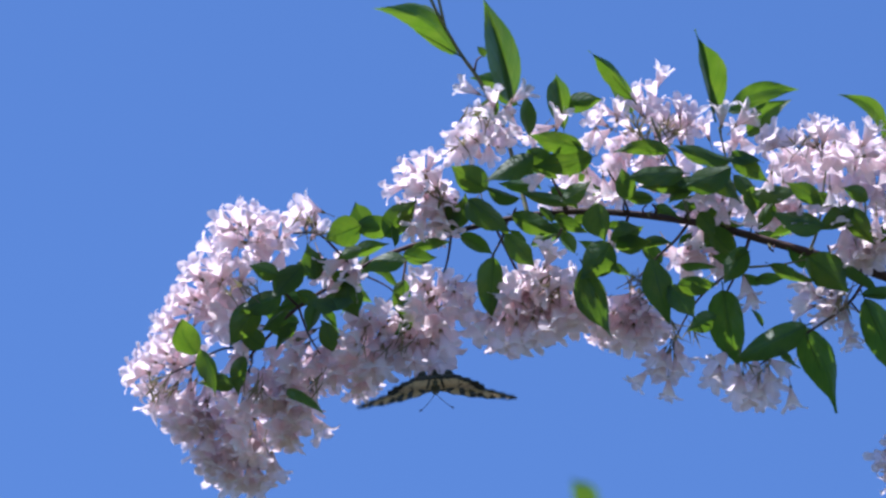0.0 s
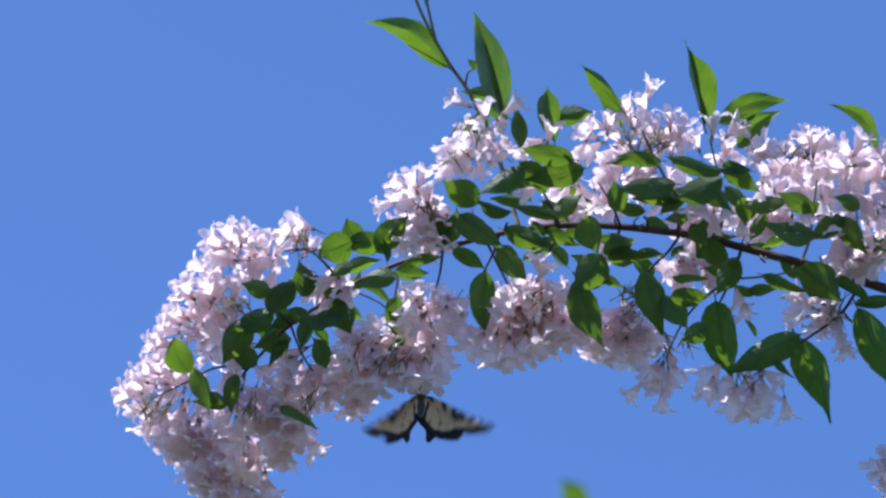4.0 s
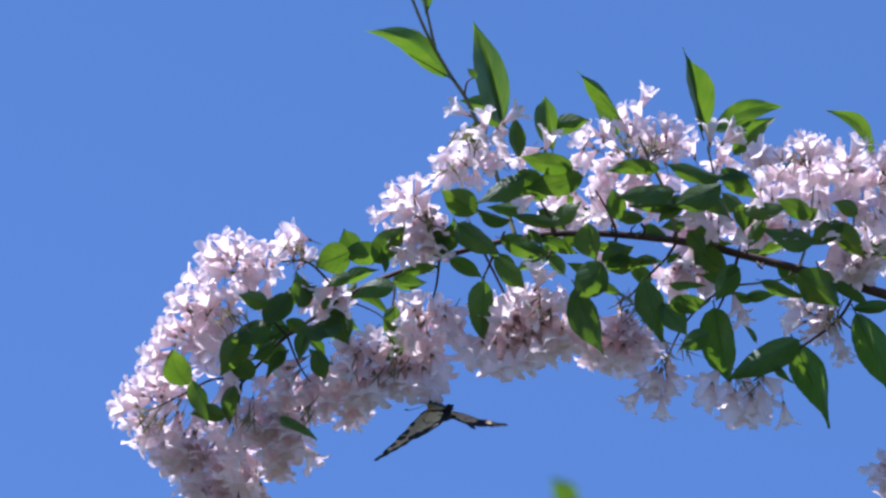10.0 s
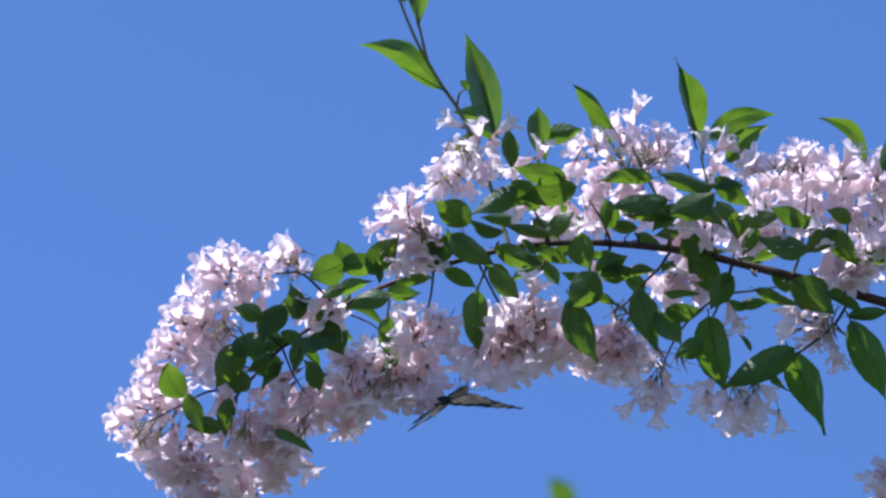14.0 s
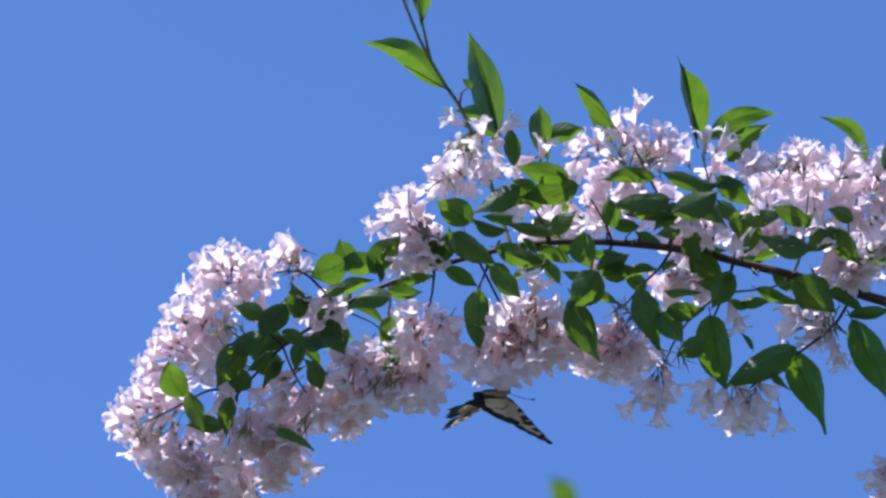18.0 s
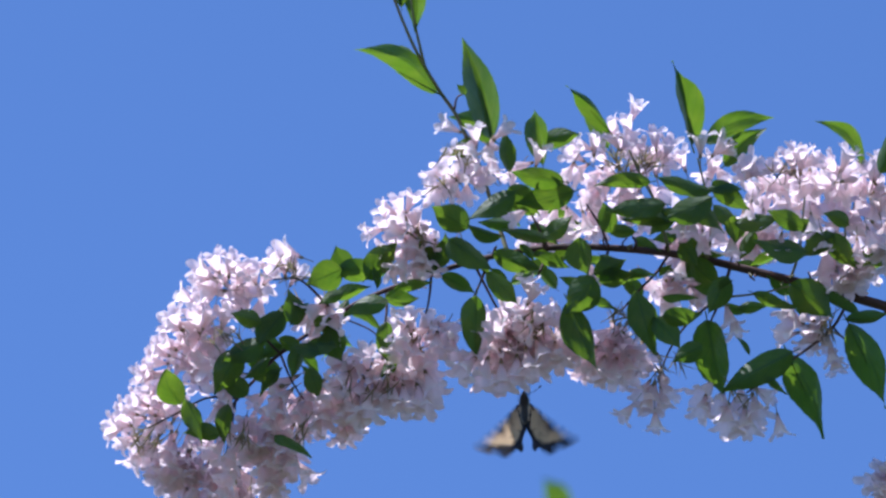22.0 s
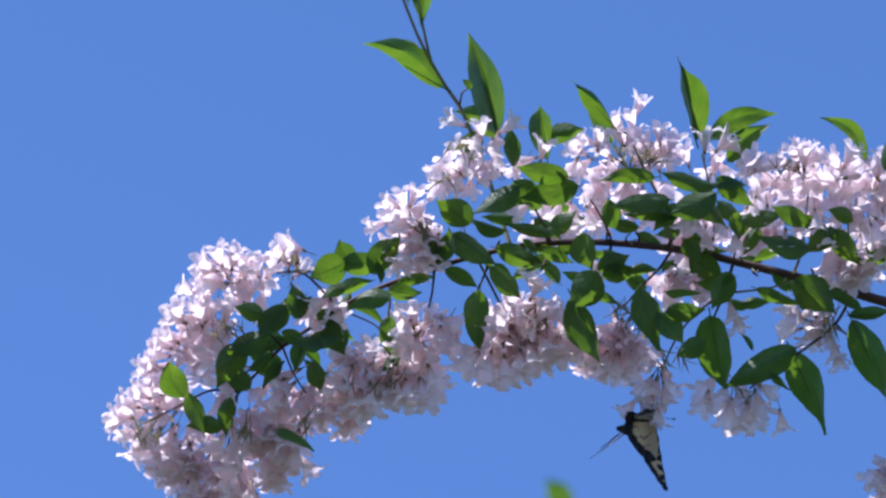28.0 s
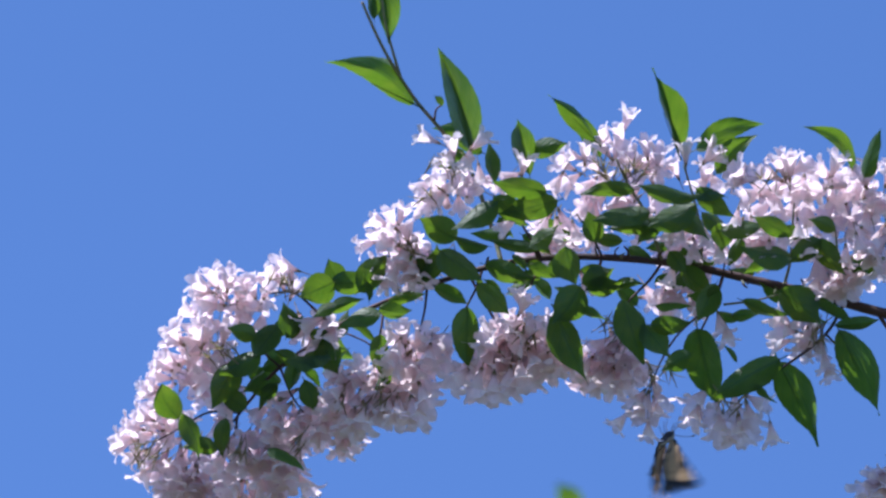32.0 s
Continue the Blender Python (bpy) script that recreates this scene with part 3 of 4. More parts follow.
# smaller leaves behind, all along the stem
spray = random.Random(21)
for k in range(40):
    x = spray.uniform(860, 1560)
    y = 432 + max(0, x - 1080) * 0.19
    side = 1 if k % 2 else -1
    y += side * spray.uniform(4, 95 if side < 0 else 70)
    a, size = spray.uniform(-0.9, 0.9) + (0 if spray.random() < 0.5 else math.pi), spray.uniform(40, 70)
    leaf(x, y, x + size * math.cos(a), y - side * size * abs(math.sin(a)) * 0.8, size * 0.56, spray.uniform(-65, 0), spray.uniform(-15, 25), spray.uniform(-30, 45))
for k in range(16):
    x = spray.uniform(420, 640)
    y = 700 - (x - 400) * 0.72 + spray.uniform(-45, 45)
    a, size = spray.uniform(0, 6.28), spray.uniform(42, 62)
    leaf(x, y, x + size * math.cos(a), y + size * math.sin(a), size * 0.56, spray.uniform(-95, -70), spray.uniform(-10, 10), spray.uniform(-30, 45))

# ---- flowers, head by head ----
# the head at the tip of the branch, bell by bell
one(362, 462, 145, -30, 0.4, 1.0)
one(356, 478, 180, -45, 0.3, 0.8)
one(368, 502, 184, -55, 0.3, 1.1)
one(384, 446, 112, -32, 0.3, 0.95)
one(414, 446, 82, -30, 0.4, 1.0)
one(400, 466, 100, -50, 1.0, 0.95)
one(378, 484, 230, -62, 0.9, 1.0)
one(432, 470, 70, -45, 0.9, 0.95)
one(424, 496, 250, -70, 1.0, 1.0)
one(452, 466, 105, -40, 0.9, 1.0)
one(448, 492, 270, -72, 0.8, 0.95)
one(482, 470, 60, -45, 0.9, 0.95)
one(474, 494, 290, -75, 0.7, 0.9)
one(490, 444, 140, -30, 0.3, 0.95)
one(514, 432, 160, -28, 0.6, 1.0)
one(556, 538, 208, -12, 0.6, 1.2)
one(592, 566, 240, -20, 0.6, 1.1)
one(736, 424, 255, 30, 0.5, 1.0)
one(752, 450, 265, 28, 0.5, 1.05)
one(716, 458, 240, 26, 0.5, 1.0)
one(764, 424, 285, 20, 0.6, 0.9)
one(508, 452, 95, -40, 0.8, 0.95)
one(530, 470, 60, -60, 0.6, 0.9)
one(432, 522, 230, -90, 0.5, 1.0)
one(458, 540, 255, -100, 0.5, 1.1)
one(312, 544, 118, -45, 0.4, 1.0)
one(302, 562, 165, -55, 0.4, 1.0)
one(330, 566, 205, -70, 0.5, 1.15)
one(350, 548, 105, -48, 0.5, 1.0)
one(374, 544, 65, -50, 0.4, 0.9)
one(366, 568, 150, -72, 1.1, 1.0)
one(392, 572, 350, -75, 0.9, 1.0)
one(402, 546, 75, -55, 0.5, 0.95)
one(336, 590, 205, -88, 0.5, 1.1)
one(382, 592, 275, -92, 0.7, 0.9)
one(292, 590, 145, -65, 0.5, 0.95)
one(276, 606, 160, -70, 0.4, 0.95)
one(274, 626, 172, -80, 0.6, 0.95)
one(304, 608, 210, -90, 0.6, 1.0)
one(260, 644, 165, -80, 0.5, 0.95)
one(250, 654, 180, -86, 0.3, 0.95)
one(278, 654, 215, -100, 0.7, 1.0)
one(320, 632, 60, -95, 0.8, 0.9)
one(342, 640, 110, -92, 0.7, 0.95)
one(358, 664, 255, -115, 0.5, 1.15)
one(262, 676, 160, -100, 0.6, 0.95)
one(238, 694, 155, -95, 0.4, 0.95)
one(216, 714, 165, -98, 0.5, 0.95)
one(202, 738, 175, -108, 0.3, 1.0)
one(194, 752, 200, -114, 0.2, 0.85)
one(232, 736, 200, -120, 0.8, 1.0)
one(258, 706, 130, -105, 1.0, 1.0)
one(296, 712, 30, -105, 0.9, 1.0)
one(320, 708, 60, -100, 0.6, 0.9)
one(284, 732, 250, -125, 0.9, 0.9)
one(216, 772, 212, -130, 0.4, 0.95)
one(248, 772, 238, -132, 0.5, 1.1)
one(266, 792, 252, -140, 0.4, 1.2)
one(236, 806, 235, -140, 0.3, 1.0)
one(300, 784, 268, -142, 0.4, 1.1)
one(336, 768, 275, -130, 0.5, 1.0)
cluster(380, 500, 60, 40, 6, 130, -110, 15)
cluster(330, 600, 45, 45, 6, 150, -125, 15)
cluster(270, 720, 40, 40, 5, 180, -155, 15)
one(800, 214, 155, 185)
one(848, 226, 95, 190)
one(842, 250, 240, 180)
one(900, 222, 40, 190)
one(872, 258, 250, 185)
one(880, 285, 280, 50)
one(925, 285, 200, 30)
one(912, 300, 230, 25)
one(1010, 300, 240, 30)
one(1135, 180, 70, -30)
one(1118, 205, 110, -28)
one(1092, 212, 130, -20)
one(940, 492, 100, 20)
one(952, 505, 60, 25)
one(925, 545, 200, 10)
one(735, 340, 70, 10)
one(712, 345, 110, 8)
one(690, 355, 150, 5)
one(662, 398, 195, 5)
one(700, 400, 180, 12)
one(1165, 740, 272, 20)
one(1112, 722, 232, 10)
one(1150, 705, 250, 15)
one(1180, 700, 285, 15)
one(1295, 555, 280, 15)
one(1308, 572, 285, 10)
one(1384, 748, 280, 30)
one(1485, 640, 285, 0)
one(1470, 600, 270, 5)
one(1060, 475, 300, 5)
one(1012, 382, 275, 40)
one(1045, 388, 285, 30)
one(985, 376, 250, 20)
one(920, 372, 215, 40)
one(1228, 396, 260, 45)
one(1272, 398, 285, 40)
one(1250, 424, 270, 20)
one(1358, 388, 275, 60)
one(1412, 404, 290, 50)
one(1210, 470, 255, 30)
one(1470, 500, 250, -20)
one(1478, 625, 280, 15)
one(1455, 585, 250, 10)
one(1560, 345, 100, 10)
one(1550, 380, 260, 5)
one(1385, 430, 265, 70)
one(1440, 395, 275, 80)
one(1460, 425, 280, 75)
one(1330, 372, 260, 70)
one(1300, 430, 270, 60)
one(1210, 395, 250, 60)
one(1520, 440, 270, 60)
one(1545, 420, 285, 60)
cluster(812, 302, 52, 38, 11, 180, 10)
cluster(718, 402, 38, 40, 7, 140, -5)
cluster(735, 445, 55, 35, 9, 200, -20)
cluster(390, 655, 40, 60, 8, 220, -70, 30)
cluster(312, 790, 56, 46, 9, 245, -150)
cluster(368, 836, 72, 66, 22, 255, -150)
cluster(440, 795, 72, 78, 20, 265, -80)
cluster(400, 900, 66, 40, 14, 268, -145)
cluster(498, 788, 52, 52, 11, 270, -75)
cluster(585, 715, 58, 48, 15, 270, -70)
cluster(500, 700, 50, 40, 9, 240, -50, 30)
cluster(580, 545, 42, 28, 5, 290, -40, 20)
# the bells that hang under the branch
one(654, 616, 95, 0, 0.8, 1.06)
one(636, 640, 200, -20, 0.7, 1.06)
one(610, 634, 150, -25, 0.6, 1.01)
one(602, 662, 220, 10, 0.85, 1.11)
one(604, 692, 245, -5, 0.75, 1.17)
one(628, 716, 250, 0, 0.65, 1.22)
one(656, 712, 270, 15, 0.65, 1.33)
one(640, 684, 255, -15, 0.75, 1.17)
one(676, 690, 285, -10, 0.75, 1.11)
one(698, 694, 262, 10, 0.75, 1.22)
one(722, 700, 275, 20, 0.65, 1.22)
one(706, 654, 240, -15, 0.85, 1.11)
one(676, 656, 110, -10, 0.7, 1.06)
one(730, 660, 265, -10, 0.75, 1.17)
one(752, 700, 284, 25, 0.65, 1.27)
one(772, 674, 295, 25, 0.65, 1.22)
one(760, 640, 285, -5, 0.75, 1.22)
one(716, 616, 230, 10, 0.6, 1.17)
one(742, 618, 280, 5, 0.85, 1.11)
one(708, 564, 165, 0, 0.5, 1.06)
one(732, 548, 92, 5, 0.5, 1.06)
one(742, 578, 200, -20, 0.9, 1.06)
one(760, 558, 60, -15, 0.6, 1.01)
one(786, 580, 240, 5, 1, 1.06)
one(802, 568, 340, -5, 0.6, 1.01)
one(778, 600, 265, 20, 0.6, 0.95)
one(718, 590, 250, 25, 0.6, 1.01)
one(806, 612, 268, 5, 0.75, 1.05)
cluster(690, 655, 80, 46, 20, 268, -50, 25)
cluster(740, 600, 50, 30, 7, 200, -70, 15)
one(826, 642, 226, 30, 0.65, 1.22)
one(846, 620, 235, 0, 0.75, 1.11)
one(862, 652, 256, 25, 0.65, 1.22)
one(876, 612, 248, -5, 0.85, 1.17)
one(894, 662, 272, 30, 0.65, 1.27)
one(918, 650, 264, 20, 0.65, 1.22)
one(908, 610, 255, -15, 0.85, 1.11)
one(942, 636, 280, 20, 0.65, 1.22)
one(936, 600, 268, -20, 0.85, 1.11)
one(968, 616, 296, 20, 0.65, 1.22)
one(992, 624, 280, 10, 0.65, 1.17)
one(966, 582, 275, -15, 0.85, 1.06)
one(998, 590, 285, -10, 0.85, 1.11)
one(886, 572, 130, 25, 0.8, 1.01)
one(904, 552, 175, -30, 0.5, 1.11)
one(938, 566, 200, 15, 0.8, 1.06)
one(962, 548, 60, 25, 0.6, 0.95)
one(866, 586, 210, 20, 0.6, 1.01)
one(990, 554, 20, 20, 0.5, 1.01)
cluster(915, 595, 76, 46, 22, 268, -50, 25)
cluster(920, 548, 60, 24, 6, 150, -60, 15)
one(1024, 606, 225, -20, 0.85, 1.1)
one(1046, 626, 235, -25, 0.75, 1.1)
one(1066, 648, 245, -20, 0.65, 1.15)
one(1076, 612, 205, -45, 0.7, 1.0)
one(1094, 654, 262, -30, 0.75, 1.15)
one(1104, 616, 265, -55, 0.6, 1.05)
one(1124, 600, 300, -40, 0.85, 1.0)
one(1122, 646, 278, -35, 0.75, 1.1)
one(1144, 624, 312, -40, 0.75, 1.05)
one(1068, 586, 215, -60, 0.5, 1.0)
one(1098, 580, 290, -70, 0.85, 0.95)
cluster(1085, 615, 56, 36, 11, 265, -75, 15)
one(1160, 696, 262, 15, 0.75, 1.2)
one(1186, 684, 300, 5, 0.75, 1.0)
one(1142, 684, 235, 0, 0.75, 1.0)
one(1252, 684, 232, 15, 0.65, 1.15)
one(1246, 714, 250, 20, 0.65, 1.0)
one(1280, 704, 255, 5, 0.85, 1.1)
one(1290, 738, 262, 20, 0.65, 1.25)
one(1316, 700, 270, 0, 0.6, 1.1)
one(1322, 742, 268, 25, 0.65, 1.2)
one(1344, 716, 284, 20, 0.75, 1.15)
one(1362, 690, 330, 10, 0.3, 1.0)
one(1300, 722, 250, -30, 0.85, 1.1)
one(1336, 740, 275, -30, 0.85, 1.1)
cluster(1425, 570, 42, 28, 6, 225, 0, 25)
cluster(1212, 502, 52, 35, 11, 330, -95, 25)
cluster(1000, 385, 70, 32, 12, 270, -100, 15)
cluster(1150, 340, 60, 30, 8, 270, -90, 15)
cluster(1340, 400, 55, 34, 9, 270, -100, 15)
cluster(1240, 412, 56, 38, 11, 265, -100, 15)
cluster(1080, 330, 40, 22, 4, 250, -60, 20)
# the two heads above the stem, bell by bell
one(962, 258, 75, 82, 0.4, 0.9)
one(1022, 262, 150, 10, 1.0, 1.0)
one(1030, 292, 215, -10, 0.9, 0.95)
one(1036, 246, 160, 5, 0.3, 0.8)
one(1060, 238, 88, 0, 0.2, 0.84)
one(1070, 262, 130, -20, 0.5, 0.9)
one(1056, 304, 225, -40, 0.6, 0.95)
one(1086, 304, 200, -45, 0.5, 0.9)
one(1092, 232, 120, -10, 0.5, 0.88)
one(1120, 236, 60, 0, 0.7, 0.9)
one(1142, 256, 140, -15, 1.0, 0.9)
one(1168, 230, 95, -5, 0.3, 0.86)
one(1166, 262, 30, -20, 0.9, 0.92)
one(1192, 246, 75, 0, 0.7, 0.95)
one(1188, 276, 300, -30, 0.8, 0.9)
one(1214, 268, 110, -25, 0.4, 0.86)
one(1244, 240, 91, 78, 0.25, 0.95)
one(1286, 246, 50, 5, 0.4, 0.92)
one(1300, 256, 12, 0, 0.2, 0.8)
one(1272, 278, 70, -30, 0.3, 0.92)
one(1262, 302, 225, -35, 0.5, 0.88)
one(1286, 300, 300, -40, 0.5, 0.84)
cluster(1145, 268, 62, 30, 6, 100, -60, 25)
one(1332, 282, 140, 20, 0.6, 1.05)
one(1348, 290, 40, 15, 0.6, 0.95)
one(1324, 300, 190, 10, 0.4, 0.9)
one(1384, 286, 150, 25, 0.5, 1.0)
one(1404, 268, 110, 25, 0.4, 0.98)
one(1424, 266, 88, 32, 0.3, 1.08)
one(1446, 274, 35, 22, 0.3, 0.9)
one(1478, 284, 130, 15, 0.7, 1.0)
one(1506, 270, 65, 30, 0.3, 1.0)
one(1500, 294, 350, 5, 0.8, 1.0)
one(1544, 294, 120, 12, 0.6, 1.0)
one(1564, 286, 70, 20, 0.5, 1.05)
one(1346, 326, 195, -25, 0.5, 1.1)
one(1368, 316, 320, -30, 0.6, 0.95)
one(1394, 318, 235, -25, 0.5, 1.1)
one(1416, 312, 280, -35, 0.7, 1.0)
one(1440, 318, 262, -20, 0.7, 1.05)
one(1470, 318, 190, -20, 1.3, 1.05)
one(1500, 324, 320, -25, 1.2, 1.05)
one(1532, 318, 240, -30, 0.9, 1.0)
one(1556, 328, 350, -25, 1.2, 1.05)
one(1358, 352, 222, -75, 0.3, 1.25)
one(1390, 348, 290, -80, 0.5, 1.0)
one(1418, 350, 250, -75, 0.6, 1.0)
one(1444, 348, 265, -65, 0.8, 1.05)
one(1452, 376, 278, -85, 0.4, 1.1)
one(1480, 356, 235, -75, 0.6, 1.0)
one(1506, 366, 255, -80, 0.7, 1.05)
one(1538, 356, 285, -75, 0.5, 1.1)
one(1526, 392, 266, -95, 0.3, 1.35)
one(1562, 378, 280, -90, 0.4, 1.2)
one(1488, 394, 240, -100, 0.5, 1.0)
one(1546, 408, 250, -110, 0.4, 1.1)
cluster(1450, 320, 90, 36, 10, 110, -110, 18)
cluster(1590, 330, 34, 60, 8, 80, -40)
cluster(1590, 420, 40, 40, 6, 250, 0)
cluster(1500, 462, 46, 26, 7, 290, 20, 15)
cluster(1588, 838, 36, 46, 18, 250, 50, 30)

blooms.sort(key=lambda b: -b[0])
for z, m, kind in blooms[:300]:
    part("flower", FLOWERS[kind], branch, m)
# those at the back, behind the rest, are one mass
verts, faces, slots, alongs = [], [], [], []
for z, m, kind in blooms[300:]:
    me, base = FLOWERS[kind], len(verts)
    alongs += [d.value for d in me.attributes["along"].data]
    verts += [m @ v_.co for v_ in me.vertices]
    faces += [tuple(base + k for k in p.vertices) for p in me.polygons]
    slots += [p.material_index for p in me.polygons]
mass = note_along(mesh_of("flower_mass", verts, faces, [PETAL, CALYX], slots), alongs)
back = part("flower_mass", mass, branch)
back["kind"] = "stuff"
# buds at the ends of the heads
for k in range(40):
    z, m, kind = blooms[bloom_rng.randrange(300)]
    part("bud", BUD, branch, m @ pose(0.004, 0, -0.004, bloom_rng.uniform(-60, 60), bloom_rng.uniform(20, 70)))

# tufts of spent calyces where bells have dropped
tufts = random.Random(11)
for x, y, z, degrees, count in ((1105, 558, 30, 80, 7), (1130, 565, 25, 60, 4), (262, 758, -20, 250, 8), (1112, 282, 40, 110, 7), (1150, 275, 30, 80, 4), (408, 590, 0, 110, 5), (520, 470, 0, 60, 5),
                                (1190, 628, 40, 280, 4), (1320, 685, 60, 270, 4), (640, 665, 10, 270, 3), (690, 662, 10, 270, 3), (430, 760, -10, 265, 5), (520, 745, -10, 265, 3),
                                (815, 272, 60, 100, 5), (800, 318, 50, 160, 4), (1400, 290, 20, 90, 4), (1460, 565, 30, 240, 5), (940, 560, 10, 265, 5), (760, 402, 20, 120, 4)):
    for k in range(count):
        a = radians(degrees + tufts.uniform(-55, 55))
        way = Vector((math.cos(a), math.sin(a), tufts.uniform(-0.1, 0.9)))
        turn = Vector((0, 0, 1)).rotation_difference(way.normalized()).to_matrix().to_4x4()
        m = Matrix.Translation(at(x + tufts.uniform(-26, 26), y + tufts.uniform(-14, 14), z + tufts.uniform(-8, 20))) @ turn
        part("spent_calyx", tufts.choice(SPENT), branch, m)

# ---- a lower shoot further back: one leaf at its tip ----
DEEP = -1.05
SHOOT_AT = PLAN @ (at(1015, 905) * (1 + -DEEP / FAR) + Vector((0, 0, DEEP)))
SHOOT_HOME = INTO_BUSH @ (Matrix.Translation(SHOOT_AT) @ PLAN.to_3x3().to_4x4())
make_cane([(1.1, 2.75, -0.05), (0.9, 3.0, 0.8), (0.5, 3.2, 1.9), tuple(SHOOT_AT + Vector((0.06, 0, -0.5))), tuple(SHOOT_AT + Vector((0.004, 0, -0.02)))],
          [0.010, 0.008, 0.006, 0.003, 0.0015], "slender lower cane")
v, f = tube([Vector((0.006, -0.06, 0)), Vector((0.003, -0.03, 0)), Vector((0, 0, 0))], [0.0016, 0.0014, 0.001], 6)
shoot = part("shoot", mesh_of("shoot", v, f, [TWIG]), bush, SHOOT_HOME, "young green shoot tip")
for base, tip_, w in (((0, 0), (-46, -58), 46), ((2, 4), (52, 10), 30), ((-2, 2), (-8, -20), 26)):
    k = 1.35
    leaf(784 + base[0] * k, 441 + base[1] * k, 784 + tip_[0] * k, 441 + tip_[1] * k, w * k, 0, 40, 0, fold=-12, parent=shoot)


# ---- butterfly ----
# x runs to the head, y to its left, z to its back; in units of its plan, which are a little under a millimetre
MM = 0.00082
FORE_HINGE, HIND_HINGE = (6, 2.2, 1.8), (2, 2.2, 1.2)


def inside_dark(p, bars, margin, band):
    """How dark the wing is at p: over 0.5 is black. Bars: ends and half width; the margin is a dark band with pale spots."""
    best = 0.0
    for ax, ay, bx, by, w in bars:
        a, b = Vector((ax, ay)), Vector((bx, by))
        t = max(0.0, min(1.0, (p - a).dot(b - a) / (b - a).length_squared))
        best = max(best, 0.5 + (w - (p - (a + t * (b - a))).length) * 0.5)
    near_edge, run = 99.0, 0.0
    for i in range(len(margin) - 1):
        a, b = Vector(margin[i]), Vector(margin[i + 1])
        t = max(0.0, min(1.0, (p - a).dot(b - a) / (b - a).length_squared))
        d = (p - (a + t * (b - a))).length
        if d < near_edge:
            near_edge, run = d, i + t
    edge = 0.5 + (band - near_edge) * 0.5
    spot = 0.5 + (0.5 - math.hypot(near_edge - 1.3, ((run * 2) % 1 - 0.5) * 2.6)) * 0.6
    return max(best, min(edge, 1 - spot) if edge > 0.5 else edge)


def wing_mesh(name, outline, root, bars, margin, band, camber):
    loops = [Vector(p) for p in outline]
    fine = []
    for a, b in zip(loops, loops[1:]):
        n = max(1, round((b - a).length / 1.0))
        fine += [a + (b - a) * k / n for k in range(n)]
    fine.append(loops[-1])
    root, rings = Vector(root), 26
    verts, faces, dark = [], [], []
    for k in range(rings + 1):
        r = (k / rings) ** 0.85
        for q in fine:
            p = root + (q - root) * r
            verts.append((p.x, p.y, camber * math.sin(min(1.0, p.y / 46) * math.pi) + 0.25 * math.sin(p.x * 0.9 + p.y * 0.25)))
            dark.append(max(0.0, min(1.0, inside_dark(p, bars, margin, band))))
    n = len(fine)
    for k in range(rings):
        for j in range(n - 1):
            a = k * n + j
            faces.append((a, a + 1, a + n + 1, a + n))
    me = mesh_of(name, [[c * MM for c in v_] for v_ in verts], faces, [WING])
    layer = me.attributes.new("dark", "FLOAT", "POINT")
    layer.data.foreach_set("value", dark)
    return me


def mirrored(me):
    other = me.copy()
    other.transform(Matrix.Diagonal((1, -1, 1, 1)))
    other.flip_normals()
    return other


FORE_MARGIN = [(19.5, 46.5), (16, 47.2), (10, 44), (4, 40.5), (-1, 37.5), (-4.5, 34)]
FORE = [(1, 0), (6, 5), (10, 14), (14.5, 27), (18, 38), (20.3, 44.5), *FORE_MARGIN, (-6, 28), (-5.5, 15), (-4, 4), (-2, 0)]
FORE_BARS = [(4, 3, -4, 12, 1.2), (9, 12, -5, 20, 1.8), (11.5, 18.5, 1, 24, 2.1), (13.6, 24.5, 6.5, 27, 2.1), (15.6, 31, 11, 32.5, 2.0), (17.5, 37, 14, 38, 1.6),
             (1, 1, 8, 9, 1.0), (8, 9, 18.5, 40, 0.8), (0, 1, -5, 14, 0.8), (4, 14, -5, 30, 0.35), (8, 22, -1, 37, 0.35)]
HIND_MARGIN = [(-2, 33.0), (-6, 34.2), (-9, 32.6), (-12, 33), (-15, 30.5), (-18.5, 30), (-21, 27), (-24, 26), (-25.8, 23.6), (-30, 23.8), (-35.5, 24.2), (-37, 22.8),
               (-36, 21.2), (-31, 20.6), (-27, 19.4), (-28, 16.5), (-26.5, 14), (-27.5, 11), (-25.5, 8.5), (-25, 6)]
HIND_MARGIN = [(x * 0.9, y) for x, y in HIND_MARGIN]
HIND = [(2, 0.5), (6, 9), (7, 18), (6, 26), (2.5, 31.5), *HIND_MARGIN, (-18, 4), (-10, 2.4), (-3, 0.6)]
HIND_BARS = [(1, 3, -20, 11, 0.9), (-23, 6, -9, 2.6, 1.4), (2, 10, -7, 20, 0.35), (-7, 20, -12, 13, 0.35), (-12, 13, -18, 14, 0.35), (-24, 21.5, -34, 22.7, 2.0), (-22, 8, -23, 18, 1.5), (0, 14, -18, 23, 0.3), (0, 20, -12, 28, 0.3)]
fore = wing_mesh("forewing", FORE, (0, 0.5), FORE_BARS, FORE_MARGIN, 5.6, 1.2)
hind = wing_mesh("hindwing", HIND, (-1, 1), HIND_BARS, HIND_MARGIN, 7.6, 0.6)


